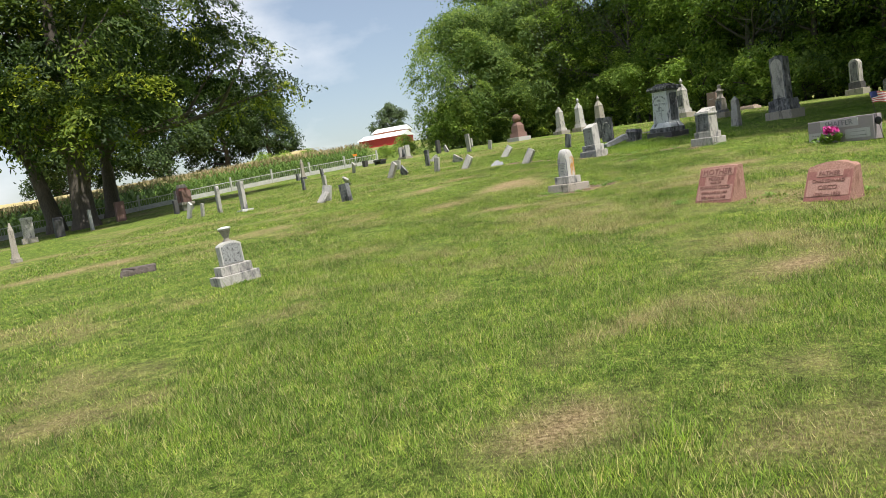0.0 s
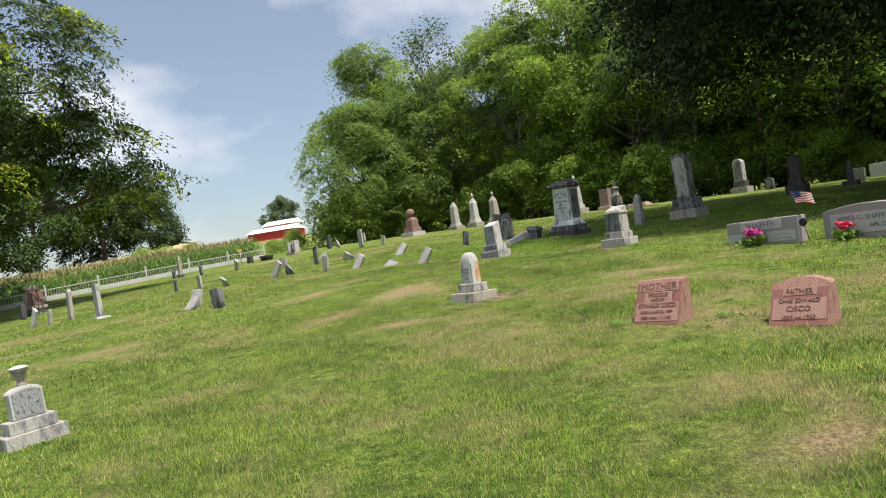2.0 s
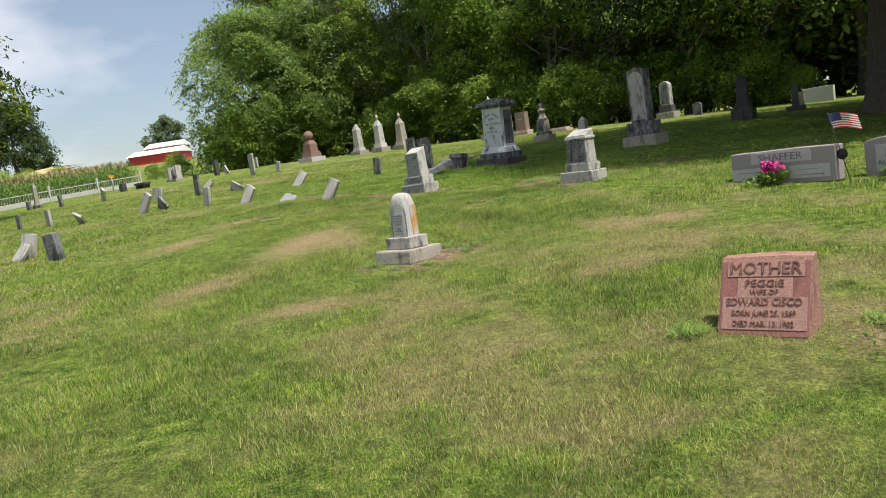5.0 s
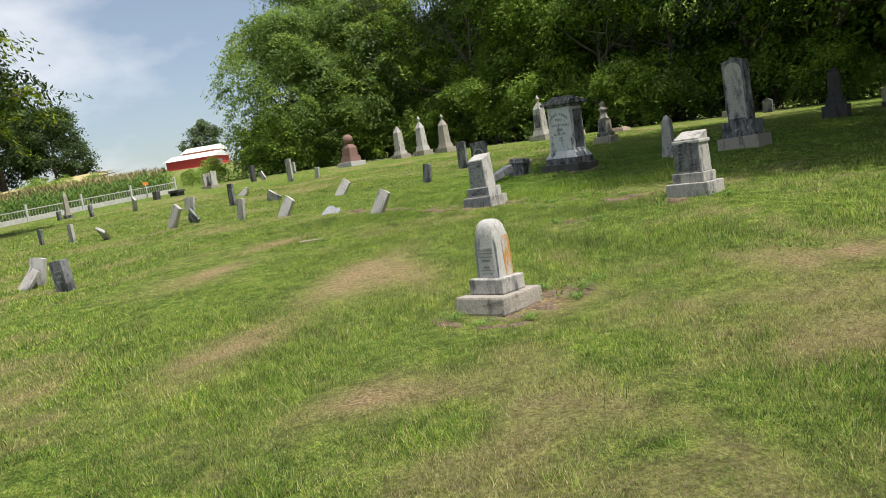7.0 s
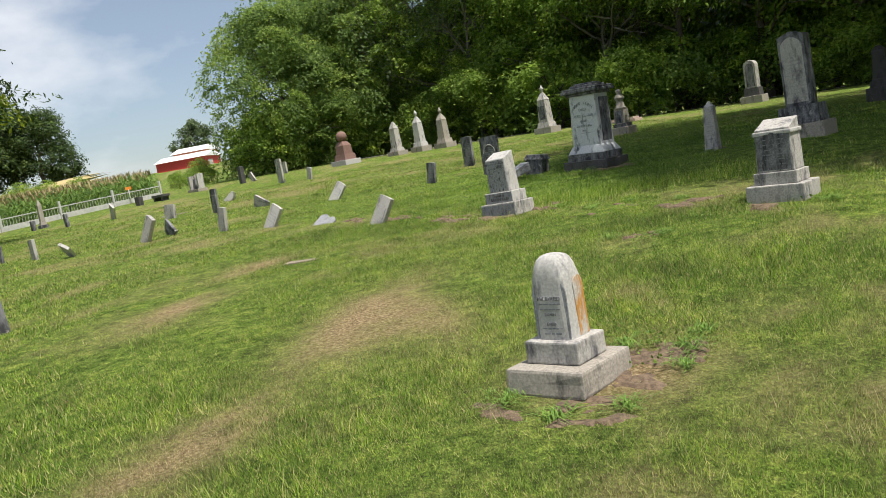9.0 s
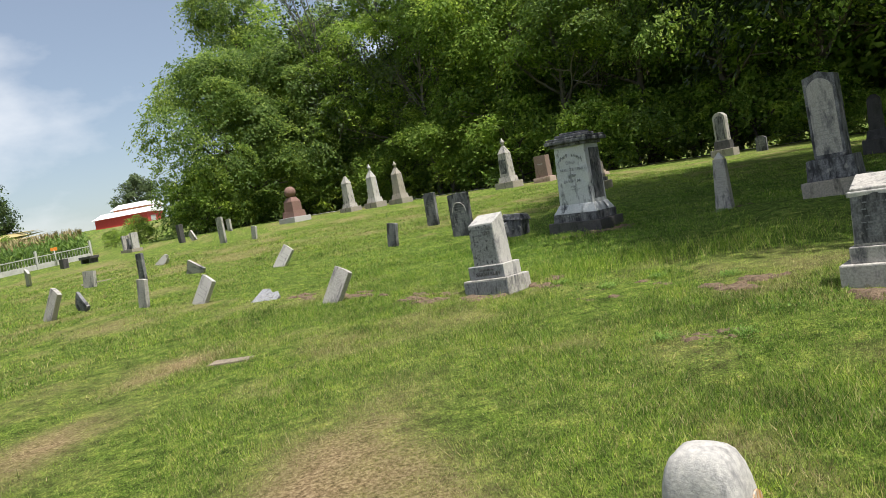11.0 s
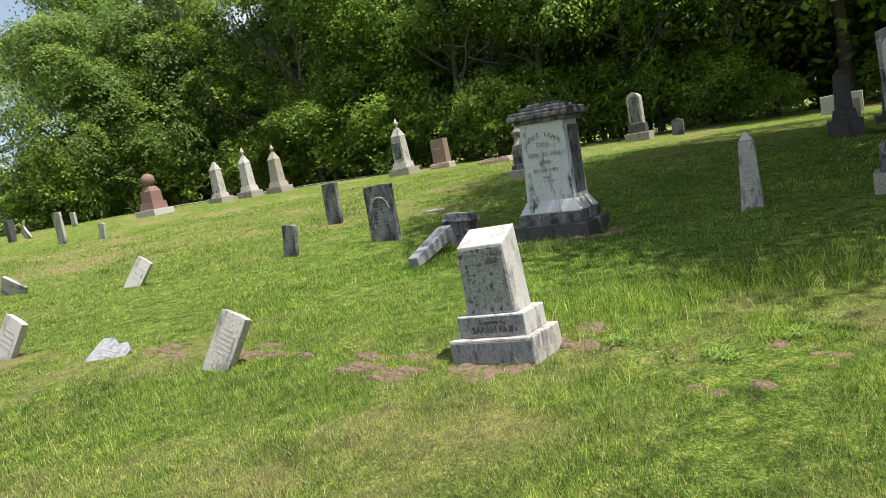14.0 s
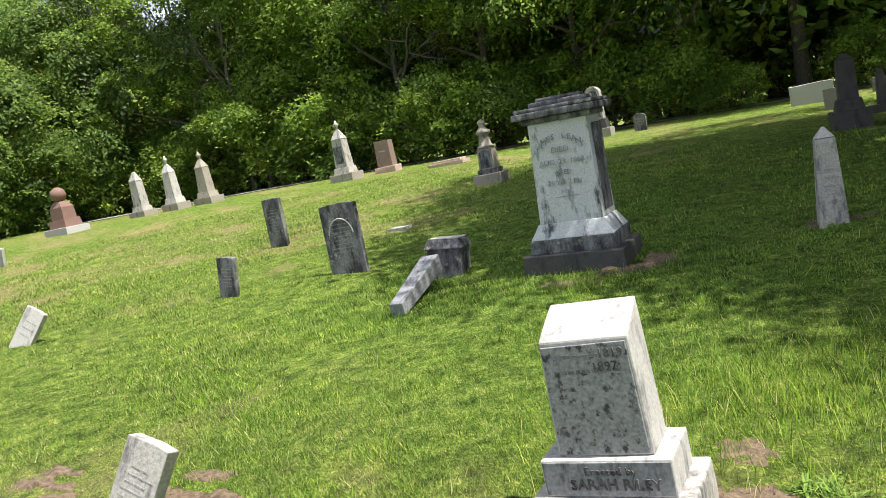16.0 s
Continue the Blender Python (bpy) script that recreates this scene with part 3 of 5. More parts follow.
def tree(name, seed, height, radius, foot, leaf, bark, clumps, per, size, spread=(0.42, 0.42, 0.3), trunk_r=0.25, lobes=None, label="", long=1.6, lean=(0, 0), droop=0.3, limbs=9):
    """A tapered trunk with limbs and a crown of clumps. foot: the height at which the crown begins."""
    rng = np.random.default_rng(seed)
    t = new(name)
    tagged(t, label, "tree")
    top = np.array((lean[0], lean[1], height * 0.86))
    stem = [(0, 0, -0.3, trunk_r * 1.75), (0, 0, 0.12, trunk_r * 1.45), (0, 0, 0.5, trunk_r * 1.12)]
    for k in range(1, 8):
        f = k / 7
        stem.append((top[0] * f + rng.normal(0, 0.1), top[1] * f + rng.normal(0, 0.1), 0.5 + (top[2] - 0.5) * f, trunk_r * (1 - 0.8 * f)))
    paths = [stem]
    own = lobes or []
    if not lobes:
        for k in range(32):
            f = rng.uniform(0.05, 0.96)
            ang = k * 2.4 + rng.uniform(-0.4, 0.4)
            wide = radius * (1.0 if f < 0.55 else 1.0 - 1.25 * (f - 0.55)) * rng.uniform(0.45, 0.95)
            r = radius * rng.uniform(0.2, 0.36)
            own.append((top[0] * f + math.cos(ang) * wide, top[1] * f + math.sin(ang) * wide, foot + (height - foot) * f, r, r, r * rng.uniform(0.5, 0.8)))
        own.append((top[0], top[1], height - radius * 0.35, radius * 0.42, radius * 0.42, radius * 0.5))
    for k in range(min(limbs, len(own))):
        o = own[k]
        h0 = max(foot * 0.55, min(o[2] * 0.62, height * 0.7))
        f = min(1, h0 / top[2])
        s = np.array((top[0] * f, top[1] * f, h0))
        d = np.array(o[:3]) - s
        ln = np.linalg.norm(d)
        main = limb(rng, s, d, ln * 1.05, trunk_r * 0.5 * (1 - 0.5 * f), 0.03, 6, 0.0, 0.1)
        paths.append(main)
        for q in (2, 3, 4):
            d2 = d / ln + rng.normal(0, 0.6, 3)
            paths.append(limb(rng, main[q][:3], d2, ln * 0.45, trunk_r * 0.2, 0.015, 4))
    V, F = tubes(paths)
    put(new("trunk", mesh_of("trunk", V, F, bark, smooth=True)), "trunk", t)
    C, O = crown_points(rng, own, clumps)
    V, F, tone = sprays(rng, C, O, per, spread, size, long, droop)
    put(new("crown", mesh_of("crown", V, F, leaf, {"tone": tone})), "crown", t)
    return t


def plant(ob, x, y, turn=0.0, scale=1.0, sink=0.0):
    """Stands a tree on the ground."""
    ob.matrix_world = pose(x, y, gz(x, y) - sink, 0, 0, turn) @ Matrix.Scale(scale, 4)
    return ob


def again(ob, x, y, turn=0.0, scale=1.0):
    c = copy_thing(ob, pose(x, y, gz(x, y), 0, 0, turn))
    c.scale = (scale, scale, scale)
    return c


# the old tree by the fence, wide and low, with yellowing sprays
old_tree = tree("tree", 11, 19, 8.5, 3.2, LEAF_YELLOW, BARK, 880, 160, 0.1, (0.54, 0.54, 0.08), 0.5, [
    (-0.5, 0, 15, 5.0, 5.0, 4.4), (-4.5, 1, 11, 3.8, 3.6, 3.2), (5.0, -0.5, 10.8, 3.4, 3.4, 3.6), (0.5, -4.5, 8.4, 4.2, 3.2, 2.6), (7.2, 0.8, 7.4, 2.6, 2.4, 1.6),
    (2.8, -3.5, 5.2, 2.8, 2.2, 1.2), (-2.6, -3.4, 5.4, 2.8, 2.4, 1.4), (-6.4, -1.5, 5.8, 2.6, 2.4, 1.7), (9.6, 1.6, 6.0, 1.2, 1.2, 0.6), (8.0, 1.2, 4.6, 1.5, 1.3, 0.7), (-3, 4, 8, 3.6, 3.4, 2.6), (3, 4, 8, 3.8, 3.2, 2.6),
    (1.4, -5.2, 4.3, 1.6, 1.2, 0.8)],
    "broad old tree with yellowing leaves and a stout dark trunk", 2.4, droop=0.6)
plant(old_tree, -14.6, 31.3, 20, 0.86)
leaning = tree("tree", 12, 11, 4.5, 4.0, LEAF_YELLOW, BARK, 170, 60, 0.16, (0.5, 0.5, 0.3), 0.3, None, "dark leaning tree trunk with thin yellow-green leaves", 2.2, (-2.6, 0.5))
plant(leaning, -16.2, 32.0)
fence_tree = tree("tree", 13, 13, 5.0, 4.6, LEAF_YELLOW, BARK, 330, 60, 0.16, (0.5, 0.5, 0.3), 0.42, None, "dark-trunked tree beside the white fence", 2.2)
plant(fence_tree, -16.4, 38.0, 0, 0.8)
field_tree = tree("tree", 14, 10, 4.6, 1.6, LEAF_DARK, BARK, 420, 60, 0.2, trunk_r=0.3, label="round dark green tree in the corn field")
plant(field_tree, -25.8, 113)
again(field_tree, -32, 112, 70, 1.35)
again(field_tree, -39, 108, 200, 1.5)
again(field_tree, -49, 104, 120, 1.4)

# the tree whose canopy shades the tall monuments; its leaf colour is darkened for shade
shade_tree = tree("tree", 21, 15, 8.0, 4.0, LEAF_SHADE_PAINTED, BARK, 1800, 112, 0.1, (0.58, 0.58, 0.12), 0.36, [
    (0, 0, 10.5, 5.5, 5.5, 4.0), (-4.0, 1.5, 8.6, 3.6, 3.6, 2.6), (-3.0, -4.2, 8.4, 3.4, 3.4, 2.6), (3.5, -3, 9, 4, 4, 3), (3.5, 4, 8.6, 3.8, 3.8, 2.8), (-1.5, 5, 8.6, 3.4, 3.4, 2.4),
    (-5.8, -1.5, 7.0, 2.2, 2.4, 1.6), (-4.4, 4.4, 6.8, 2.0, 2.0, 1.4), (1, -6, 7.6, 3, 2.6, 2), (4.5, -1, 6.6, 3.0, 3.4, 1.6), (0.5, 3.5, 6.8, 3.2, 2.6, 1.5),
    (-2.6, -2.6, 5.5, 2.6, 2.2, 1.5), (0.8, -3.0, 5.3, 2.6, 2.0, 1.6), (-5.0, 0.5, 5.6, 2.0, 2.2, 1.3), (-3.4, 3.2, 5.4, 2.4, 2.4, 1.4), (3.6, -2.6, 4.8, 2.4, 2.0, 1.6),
    # high boughs above the view, added so that their shadow fills the lawn
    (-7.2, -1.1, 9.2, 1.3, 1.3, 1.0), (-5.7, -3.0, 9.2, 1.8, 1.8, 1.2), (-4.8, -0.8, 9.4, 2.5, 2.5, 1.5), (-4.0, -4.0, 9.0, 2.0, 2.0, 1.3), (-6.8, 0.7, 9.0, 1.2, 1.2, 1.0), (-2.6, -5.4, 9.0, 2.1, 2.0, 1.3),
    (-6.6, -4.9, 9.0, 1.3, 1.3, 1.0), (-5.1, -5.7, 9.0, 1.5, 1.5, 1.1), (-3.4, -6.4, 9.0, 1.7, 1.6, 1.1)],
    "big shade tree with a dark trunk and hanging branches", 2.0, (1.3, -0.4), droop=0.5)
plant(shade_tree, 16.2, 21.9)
# a second tree out of view, added to cast shade near the granite headstones
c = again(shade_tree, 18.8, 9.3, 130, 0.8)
c["label"] = "unseen tree added for the shade near the granite headstones"

# the wood
wood_a = tree("tree", 31, 18, 5.4, 1.5, LEAF_WOOD, BARK, 520, 86, 0.14, (0.56, 0.56, 0.1), 0.28, label="tall leafy tree in the wood")
wood_b = tree("tree", 32, 17, 4.6, 2.5, LEAF_LIGHT, BARK_PALE, 460, 82, 0.13, (0.54, 0.54, 0.1), 0.22, label="slender light green tree with pale limbs", limbs=12)
wood_d = tree("tree", 34, 10.5, 5.0, 0.6, LEAF_WOOD, BARK, 600, 82, 0.125, (0.48, 0.48, 0.09), 0.2, label="bright low-branched tree at the wood's edge", droop=0.6)
wood_e = tree("tree", 37, 17, 6.2, 4.6, LEAF_LIGHT, BARK, 500, 84, 0.14, (0.56, 0.54, 0.1), 0.26, label="tall high-crowned tree over the dark wood floor", droop=0.6)
# same build as wood_e, with the wood's shade put into the leaf colour
wood_f = tree("tree", 39, 17, 6.2, 4.2, LEAF_SHADE_PAINTED, BARK, 640, 48, 0.19, (0.66, 0.62, 0.12), 0.26, label="tall tree at the wood's right end, shade painted into its leaves", droop=0.6)
inner_a = tree("tree", 41, 18, 6.0, 1.5, LEAF_LIGHT, BARK, 280, 34, 0.27, (0.7, 0.7, 0.4), 0.26, label="tall leafy tree deep in the wood", limbs=5)
inner_b = tree("tree", 42, 17, 5.6, 1.5, LEAF_LIGHT, BARK, 280, 34, 0.27, (0.7, 0.7, 0.4), 0.26, label="broad leafy tree deep in the wood", limbs=5)
bush = tree("bush", 35, 3.6, 2.3, 0.2, LEAF_LIGHT, BARK, 150, 46, 0.12, (0.36, 0.34, 0.08), 0.05, label="leafy green undergrowth bush at the wood")
bush["category"] = "bush"
EDGE = [(4.4, 65, wood_a, 0.84), (2.5, 58.5, wood_d, 0.92), (6.6, 60.5, wood_d, 0.95), (9.4, 60.0, wood_b, 0.72), (12.2, 57, wood_b, 0.84), (14.5, 55, wood_b, 0.9), (17.2, 52.5, wood_b, 0.94), (19.5, 49.5, wood_b, 0.9),
        (22, 46, wood_a, 0.86), (24, 42.5, wood_e, 0.8), (26.5, 39.5, wood_e, 1.0), (29.5, 36.5, wood_e, 1.05), (33, 34, wood_e, 1.05), (36, 30.5, wood_e, 1.1), (38, 26, wood_e, 1.0), (40, 20, wood_f, 1.1), (41, 13, wood_f, 1.0)]
first = set()
rw = random.Random(5)
for k, (x, y, kind, s) in enumerate(EDGE):
    for depth, sc in ((0, 1.0), (5.5, 1.1), (12, 1.18)):
        ux, uy = 0.62, 0.78
        px, py = x + ux * depth + rw.uniform(-1, 1) * (depth > 0), y + uy * depth + rw.uniform(-1, 1) * (depth > 0)
        who = kind if depth == 0 else rw.choice((inner_a, inner_a, inner_b)) if k < 8 else inner_b
        if k < 3 and depth > 6:
            continue
        if k < 4 and depth > 0:
            sc = 0.78
        elif k < 10 and depth > 0:
            sc = 0.9
        if who.name not in first:
            first.add(who.name)
            plant(who, px, py, rw.uniform(0, 360), s * sc)
        else:
            again(who, px, py, rw.uniform(0, 360), s * sc * rw.uniform(0.92, 1.06))
snag = tree("tree", 38, 15, 3.2, 5.0, LEAF_GREY, BARK_PALE, 110, 34, 0.15, (0.45, 0.45, 0.34), 0.13, label="half-dead tree with bare pale limbs", limbs=16)
plant(snag, 8.6, 58.6)
again(snag, 13.6, 55.0, 140, 0.95)
again(snag, 21.0, 48.6, 220, 0.8)
plant(bush, 0.5, 57.5)
for k in range(38):
    f = k / 37 * (len(EDGE) - 1)
    i = min(int(f), len(EDGE) - 2)
    x = EDGE[i][0] + (EDGE[i + 1][0] - EDGE[i][0]) * (f - i) + rw.uniform(-1.2, 2.2) - 1.6
    y = EDGE[i][1] + (EDGE[i + 1][1] - EDGE[i][1]) * (f - i) + rw.uniform(-1.0, 2.5) - 1.2
    again(bush, x, y, rw.uniform(0, 360), rw.uniform(0.7, 1.25) if k < 24 else rw.uniform(0.4, 0.7))
for k in range(26):
    f = k / 25 * (len(EDGE) - 1)
    i = min(int(f), len(EDGE) - 2)
    x = EDGE[i][0] + (EDGE[i + 1][0] - EDGE[i][0]) * (f - i) + 0.62 * 8
    y = EDGE[i][1] + (EDGE[i + 1][1] - EDGE[i][1]) * (f - i) + 0.78 * 8
    again(bush, x + rw.uniform(-1, 1), y + rw.uniform(-1, 1), rw.uniform(0, 360), rw.uniform(1.7, 2.3))["label"] = "tall thicket of green undergrowth inside the wood"
for x, y, s in ((-3.0, 58, 0.42), (-4.8, 62, 0.3), (-12, 68, 0.5), (-14.5, 70, 0.55), (-17, 72, 0.6)):
    c = again(bush, x, y, x * 40, s)
    c["label"] = "low green bush beside the corn field"
barn_tree = tree("tree", 36, 9, 4.2, 1.5, LEAF_GREY, BARK, 260, 40, 0.3, label="pale grey-green tree behind the barn")
plant(barn_tree, -9.8, 138, 0, 0.8)

# ---- lane by the wood ----


def ribbon(name, pts, width, material, lift, label, category):
    V, F = [], []
    dense = []
    for a, b in zip(pts, pts[1:]):
        for k in range(12):
            dense.append(Vector(a) + (Vector(b) - Vector(a)) * k / 12)
    for k, p in enumerate(dense[:-1]):
        d = (dense[k + 1] - p).normalized()
        for s in (-1, 1):
            x, y = p.x - d.y * s * width / 2, p.y + d.x * s * width / 2
            V.append((x, y, gz(x, y) + lift))
    for k in range(len(V) // 2 - 1):
        F.append((2 * k, 2 * k + 2, 2 * k + 3, 2 * k + 1))
    ob = new(name, mesh_of(name, V, F, material, smooth=True))
    return tagged(ob, label, category, kind="structure")


ribbon("road", [(6, 55.4), (13, 51.0), (20, 44.5), (27, 36.4), (34, 30.5), (40, 22)], 1.5, GRAVEL, 0.03, "narrow worn grey lane along the wood", "lane")

# ---- fence ----
FENCE_A, FENCE_B = Vector((-4.4, 50.0)), Vector((-28.0, 27.0))


def build_fence():
    f = new("fence")
    tagged(f, "low white picket fence with a white kerb beside the corn", "fence")
    d = (FENCE_B - FENCE_A)
    length = d.length
    d = d / length
    turn = math.degrees(math.atan2(d.y, d.x))
    post = bpy.data.meshes.new("post")
    bm = frustum(0.09, 0.09, 0.82, bevel=0.01, cuts=0)
    bm.to_mesh(post)
    bm.free()
    post.materials.append(PAINT)
    picket = bpy.data.meshes.new("picket")
    bm = frustum(0.022, 0.016, 0.46, w2=0.01, d2=0.012, bevel=0.003, rough=0.0, cuts=0)
    bm.to_mesh(picket)
    bm.free()
    picket.materials.append(PAINT)
    s, k = 0.0, 0
    while s < length:
        p = FENCE_A + d * s
        z = gz(p.x, p.y)
        if k % 20 == 0:
            o = new("post", post)
            o.parent, o.matrix_local = f, pose(p.x, p.y, z - 0.05, 0, random.uniform(-2, 2), turn)
            q = FENCE_A + d * min(s + 2.6, length)
            z2 = gz(q.x, q.y)
            mid, rise = (p + q) / 2, math.degrees(math.atan2(z2 - z, (q - p).length))
            for name, h, up in (("top_rail", 0.04, 0.5), ("kerb_board", 0.22, 0.0)):
                o = part(name, frustum((q - p).length - 0.1, 0.05, h, bevel=0.006, cuts=0), PAINT, f)
                o.matrix_local = pose(mid.x, mid.y, (z + z2) / 2 + up, 0, 0, turn) @ pose(0, 0, 0, 0, -rise, 0)
        elif k < 240:
            o = new("picket", picket)
            o.parent, o.matrix_local = f, pose(p.x, p.y, z + 0.1, 0, 0, turn)
        s += 0.13
        k += 1


build_fence()

# ---- corn ----


def build_corn():
    rng = np.random.default_rng(4)
    d = np.array(FENCE_B - FENCE_A)
    d /= np.linalg.norm(d)
    nrm = np.array((d[1], -d[0]))
    if nrm[0] > 0:
        nrm = -nrm
    P = []
    for row in range(16):
        s = np.arange(-26, 52, 0.26) + rng.uniform(0, 0.2)
        off = 2.0 + row * 0.76 + rng.normal(0, 0.06, len(s))
        P.append(np.array(FENCE_A) + d * s[:, None] + nrm * off[:, None])
    P = np.concatenate(P)
    P = P[(P[:, 0] < -4.6 - (P[:, 1] - 50) * 0.16)]
    Z = ground(P[:, 0], P[:, 1]) - 0.35
    H = rng.uniform(1.25, 1.6, len(P))
    V, F, base = [], [], 0
    n = len(P)
    for k in range(9):
        ang = rng.uniform(0, math.tau, n)
        z0 = Z + H * (0.12 + 0.1 * k)
        ln = rng.uniform(0.45, 0.8, n) * (1.0 if k < 7 else 0.6)
        c, s = np.cos(ang), np.sin(ang)
        a = np.stack([P[:, 0], P[:, 1], z0], -1)
        b = a + np.stack([c * ln * 0.5 - s * 0.05, s * ln * 0.5 + c * 0.05, ln * 0.42], -1)
        e = a + np.stack([c * ln * 0.5 + s * 0.05, s * ln * 0.5 - c * 0.05, ln * 0.42], -1)
        t = a + np.stack([c * ln, s * ln, ln * rng.uniform(-0.1, 0.3, n)], -1)
        V.append(np.stack([a, b, t, e], 1).reshape(-1, 3))
        i = np.arange(n)[:, None] * 4 + base
        F.append(np.concatenate([i + np.array([[0, 3, 1]]), i + np.array([[1, 3, 2]])], 1).reshape(-1, 3))
        base += 4 * n
    ob = new("corn_field", mesh_of("corn_field", np.concatenate(V), np.concatenate(F), CORN_LEAF))
    tagged(ob, "tall green corn rows behind the white fence", "corn", kind="stuff")
    V, F, base = [], [], 0
    for k in range(5):
        ang = rng.uniform(0, math.tau, n)
        c, s = np.cos(ang), np.sin(ang)
        a = np.stack([P[:, 0], P[:, 1], Z + H * 0.98], -1)
        t = a + np.stack([c * 0.14, s * 0.14, 0.3 + 0 * c], -1)
        w = np.stack([-s * 0.03, c * 0.03, 0 * c], -1)
        V.append(np.stack([a - w, a + w, t], 1).reshape(-1, 3))
        F.append(np.arange(3 * n).reshape(-1, 3) + base)
        base += 3 * n
    tas = new("corn_tassels", mesh_of("corn_tassels", np.concatenate(V), np.concatenate(F), TASSEL))
    tagged(tas, "tan ripe tassels on top of the corn", "corn", kind="stuff")
    # the tops of the far rows
    V, F = [], []
    ss, oo = np.linspace(-300, 420, 190), 13.5 * 1.06 ** np.arange(62)
    for o in oo:
        for s in ss:
            p = np.array(FENCE_A) + d * s + nrm * o
            V.append((p[0], p[1], gz(p[0], p[1]) + 1.14 + 0.25 * float(hash_noise(p[0], p[1], 0.7, 3))))
    w = len(ss)
    for j in range(len(oo) - 1):
        for i in range(w - 1):
            if V[j * w + i][0] > -5 - (V[j * w + i][1] - 50) * 0.2:
                continue
            F.append((j * w + i, j * w + i + 1, (j + 1) * w + i + 1, (j + 1) * w + i))
    far = new("far_corn", mesh_of("far_corn", V, F, FIELD, smooth=True))
    tagged(far, "wide field of tan corn tops to the horizon", "corn", kind="stuff")


build_corn()

# ---- barn ----


def build_barn():
    b = new("barn")
    tagged(b, "red barn with a white tin roof on the rise", "barn")
    part("wall", frustum(14, 9, 3.2, bevel=0.03, rough=0.0, cuts=0), BARN_RED, b)

    def roof(w, d, z, h, y=0.0, over=0.5):
        bm = bmesh.new()
        a, q = w / 2 + over, d / 2 + over
        lo = [bm.verts.new(v) for v in ((-a, y - q, z), (a, y - q, z), (a, y + q, z), (-a, y + q, z))]
        up = [bm.verts.new((-a, y, z + h)), bm.verts.new((a, y, z + h))]
        for f in ((lo[0], lo[1], up[1], up[0]), (lo[2], lo[3], up[0], up[1]), (lo[1], lo[2], up[1]), (lo[3], lo[0], up[0])):
            bm.faces.new(f)
        bm.faces.new(lo[::-1])
        return bm
    part("roof", roof(14, 9, 3.2, 1.5), ROOF_TIN, b, "white tin roof")
    part("upper_wall", frustum(9, 8, 2.6, z=2.6, y=5.0, bevel=0.03, rough=0.0, cuts=0), BARN_BROWN, b, "rust-brown upper boards")
    part("upper_roof", roof(9.5, 8, 5.2, 1.5, 5.0), ROOF_TIN, b, "white tin roof")
    part("door", frustum(0.08, 2.6, 2.3, y=-1.6, bevel=0.01, rough=0.0, cuts=0), PAINT, b, "pale sliding door").location = (7.02, 0, 0)
    for k in range(28):
        o = part("roof_rib", frustum(0.05, 5.2, 0.05, bevel=0.005, rough=0.0, cuts=0), ROOF_TIN, b)
        o.matrix_local = pose(-7 + k * 0.52, -2.5, 3.95, math.degrees(math.atan2(1.5, 5.0)), 0, 0)
    b.matrix_world = pose(-8.7, 112.0, gz(-8.7, 112.0) - 0.6, 0, 0, -22) @ Matrix.Scale(0.47, 4)


build_barn()

# ---- monuments near the walk ----


def urn_stone():
    g = grave("urn_headstone", -2.37, 9.6, 42, 1, -3, 0.02, "pale marble headstone with a small urn on two steps")
    part("base", frustum(0.52, 0.28, 0.13), MARBLE, g)
    part("plinth", frustum(0.4, 0.2, 0.11, z=0.13), MARBLE, g)
    part("tablet", tablet_mesh("serpentine", 0.28, 0.12, 0.28, z=0.24, bevel=0.012), MARBLE_WHITE, g)
    part("carved_face", tablet_mesh("serpentine", 0.24, 0.01, 0.24, z=0.255, y=-0.061, bevel=0.003), SPECKLED, g, "blotched carved face")
    part("urn", turned([(0.03, 0.5), (0.05, 0.53), (0.028, 0.55), (0.035, 0.57), (0.055, 0.62), (0.06, 0.645), (0.074, 0.65), (0.07, 0.66)]), LIMESTONE, g, "tan stone urn")
    part("lid", turned([(0.07, 0.662), (0.078, 0.668), (0.076, 0.68), (0.03, 0.692)]), SLATE_WHITE, g, "pale stone lid")


urn_stone()


def stump():
    g = grave("tree_stump", -4.55, 12.05, 10, label="low weathered sawn tree stump in the grass", category="stump")
    part("wood", frustum(0.5, 0.24, 0.17, z=-0.04, w2=0.46, d2=0.2, bevel=0.02, rough=0.035), WOODCUT, g)
    part("split_piece", frustum(0.2, 0.14, 0.13, z=-0.03, w2=0.17, d2=0.1, y=-0.16, bevel=0.02, rough=0.03), BARK, g, "dark rotten split piece").location = (-0.13, 0, 0)


stump()


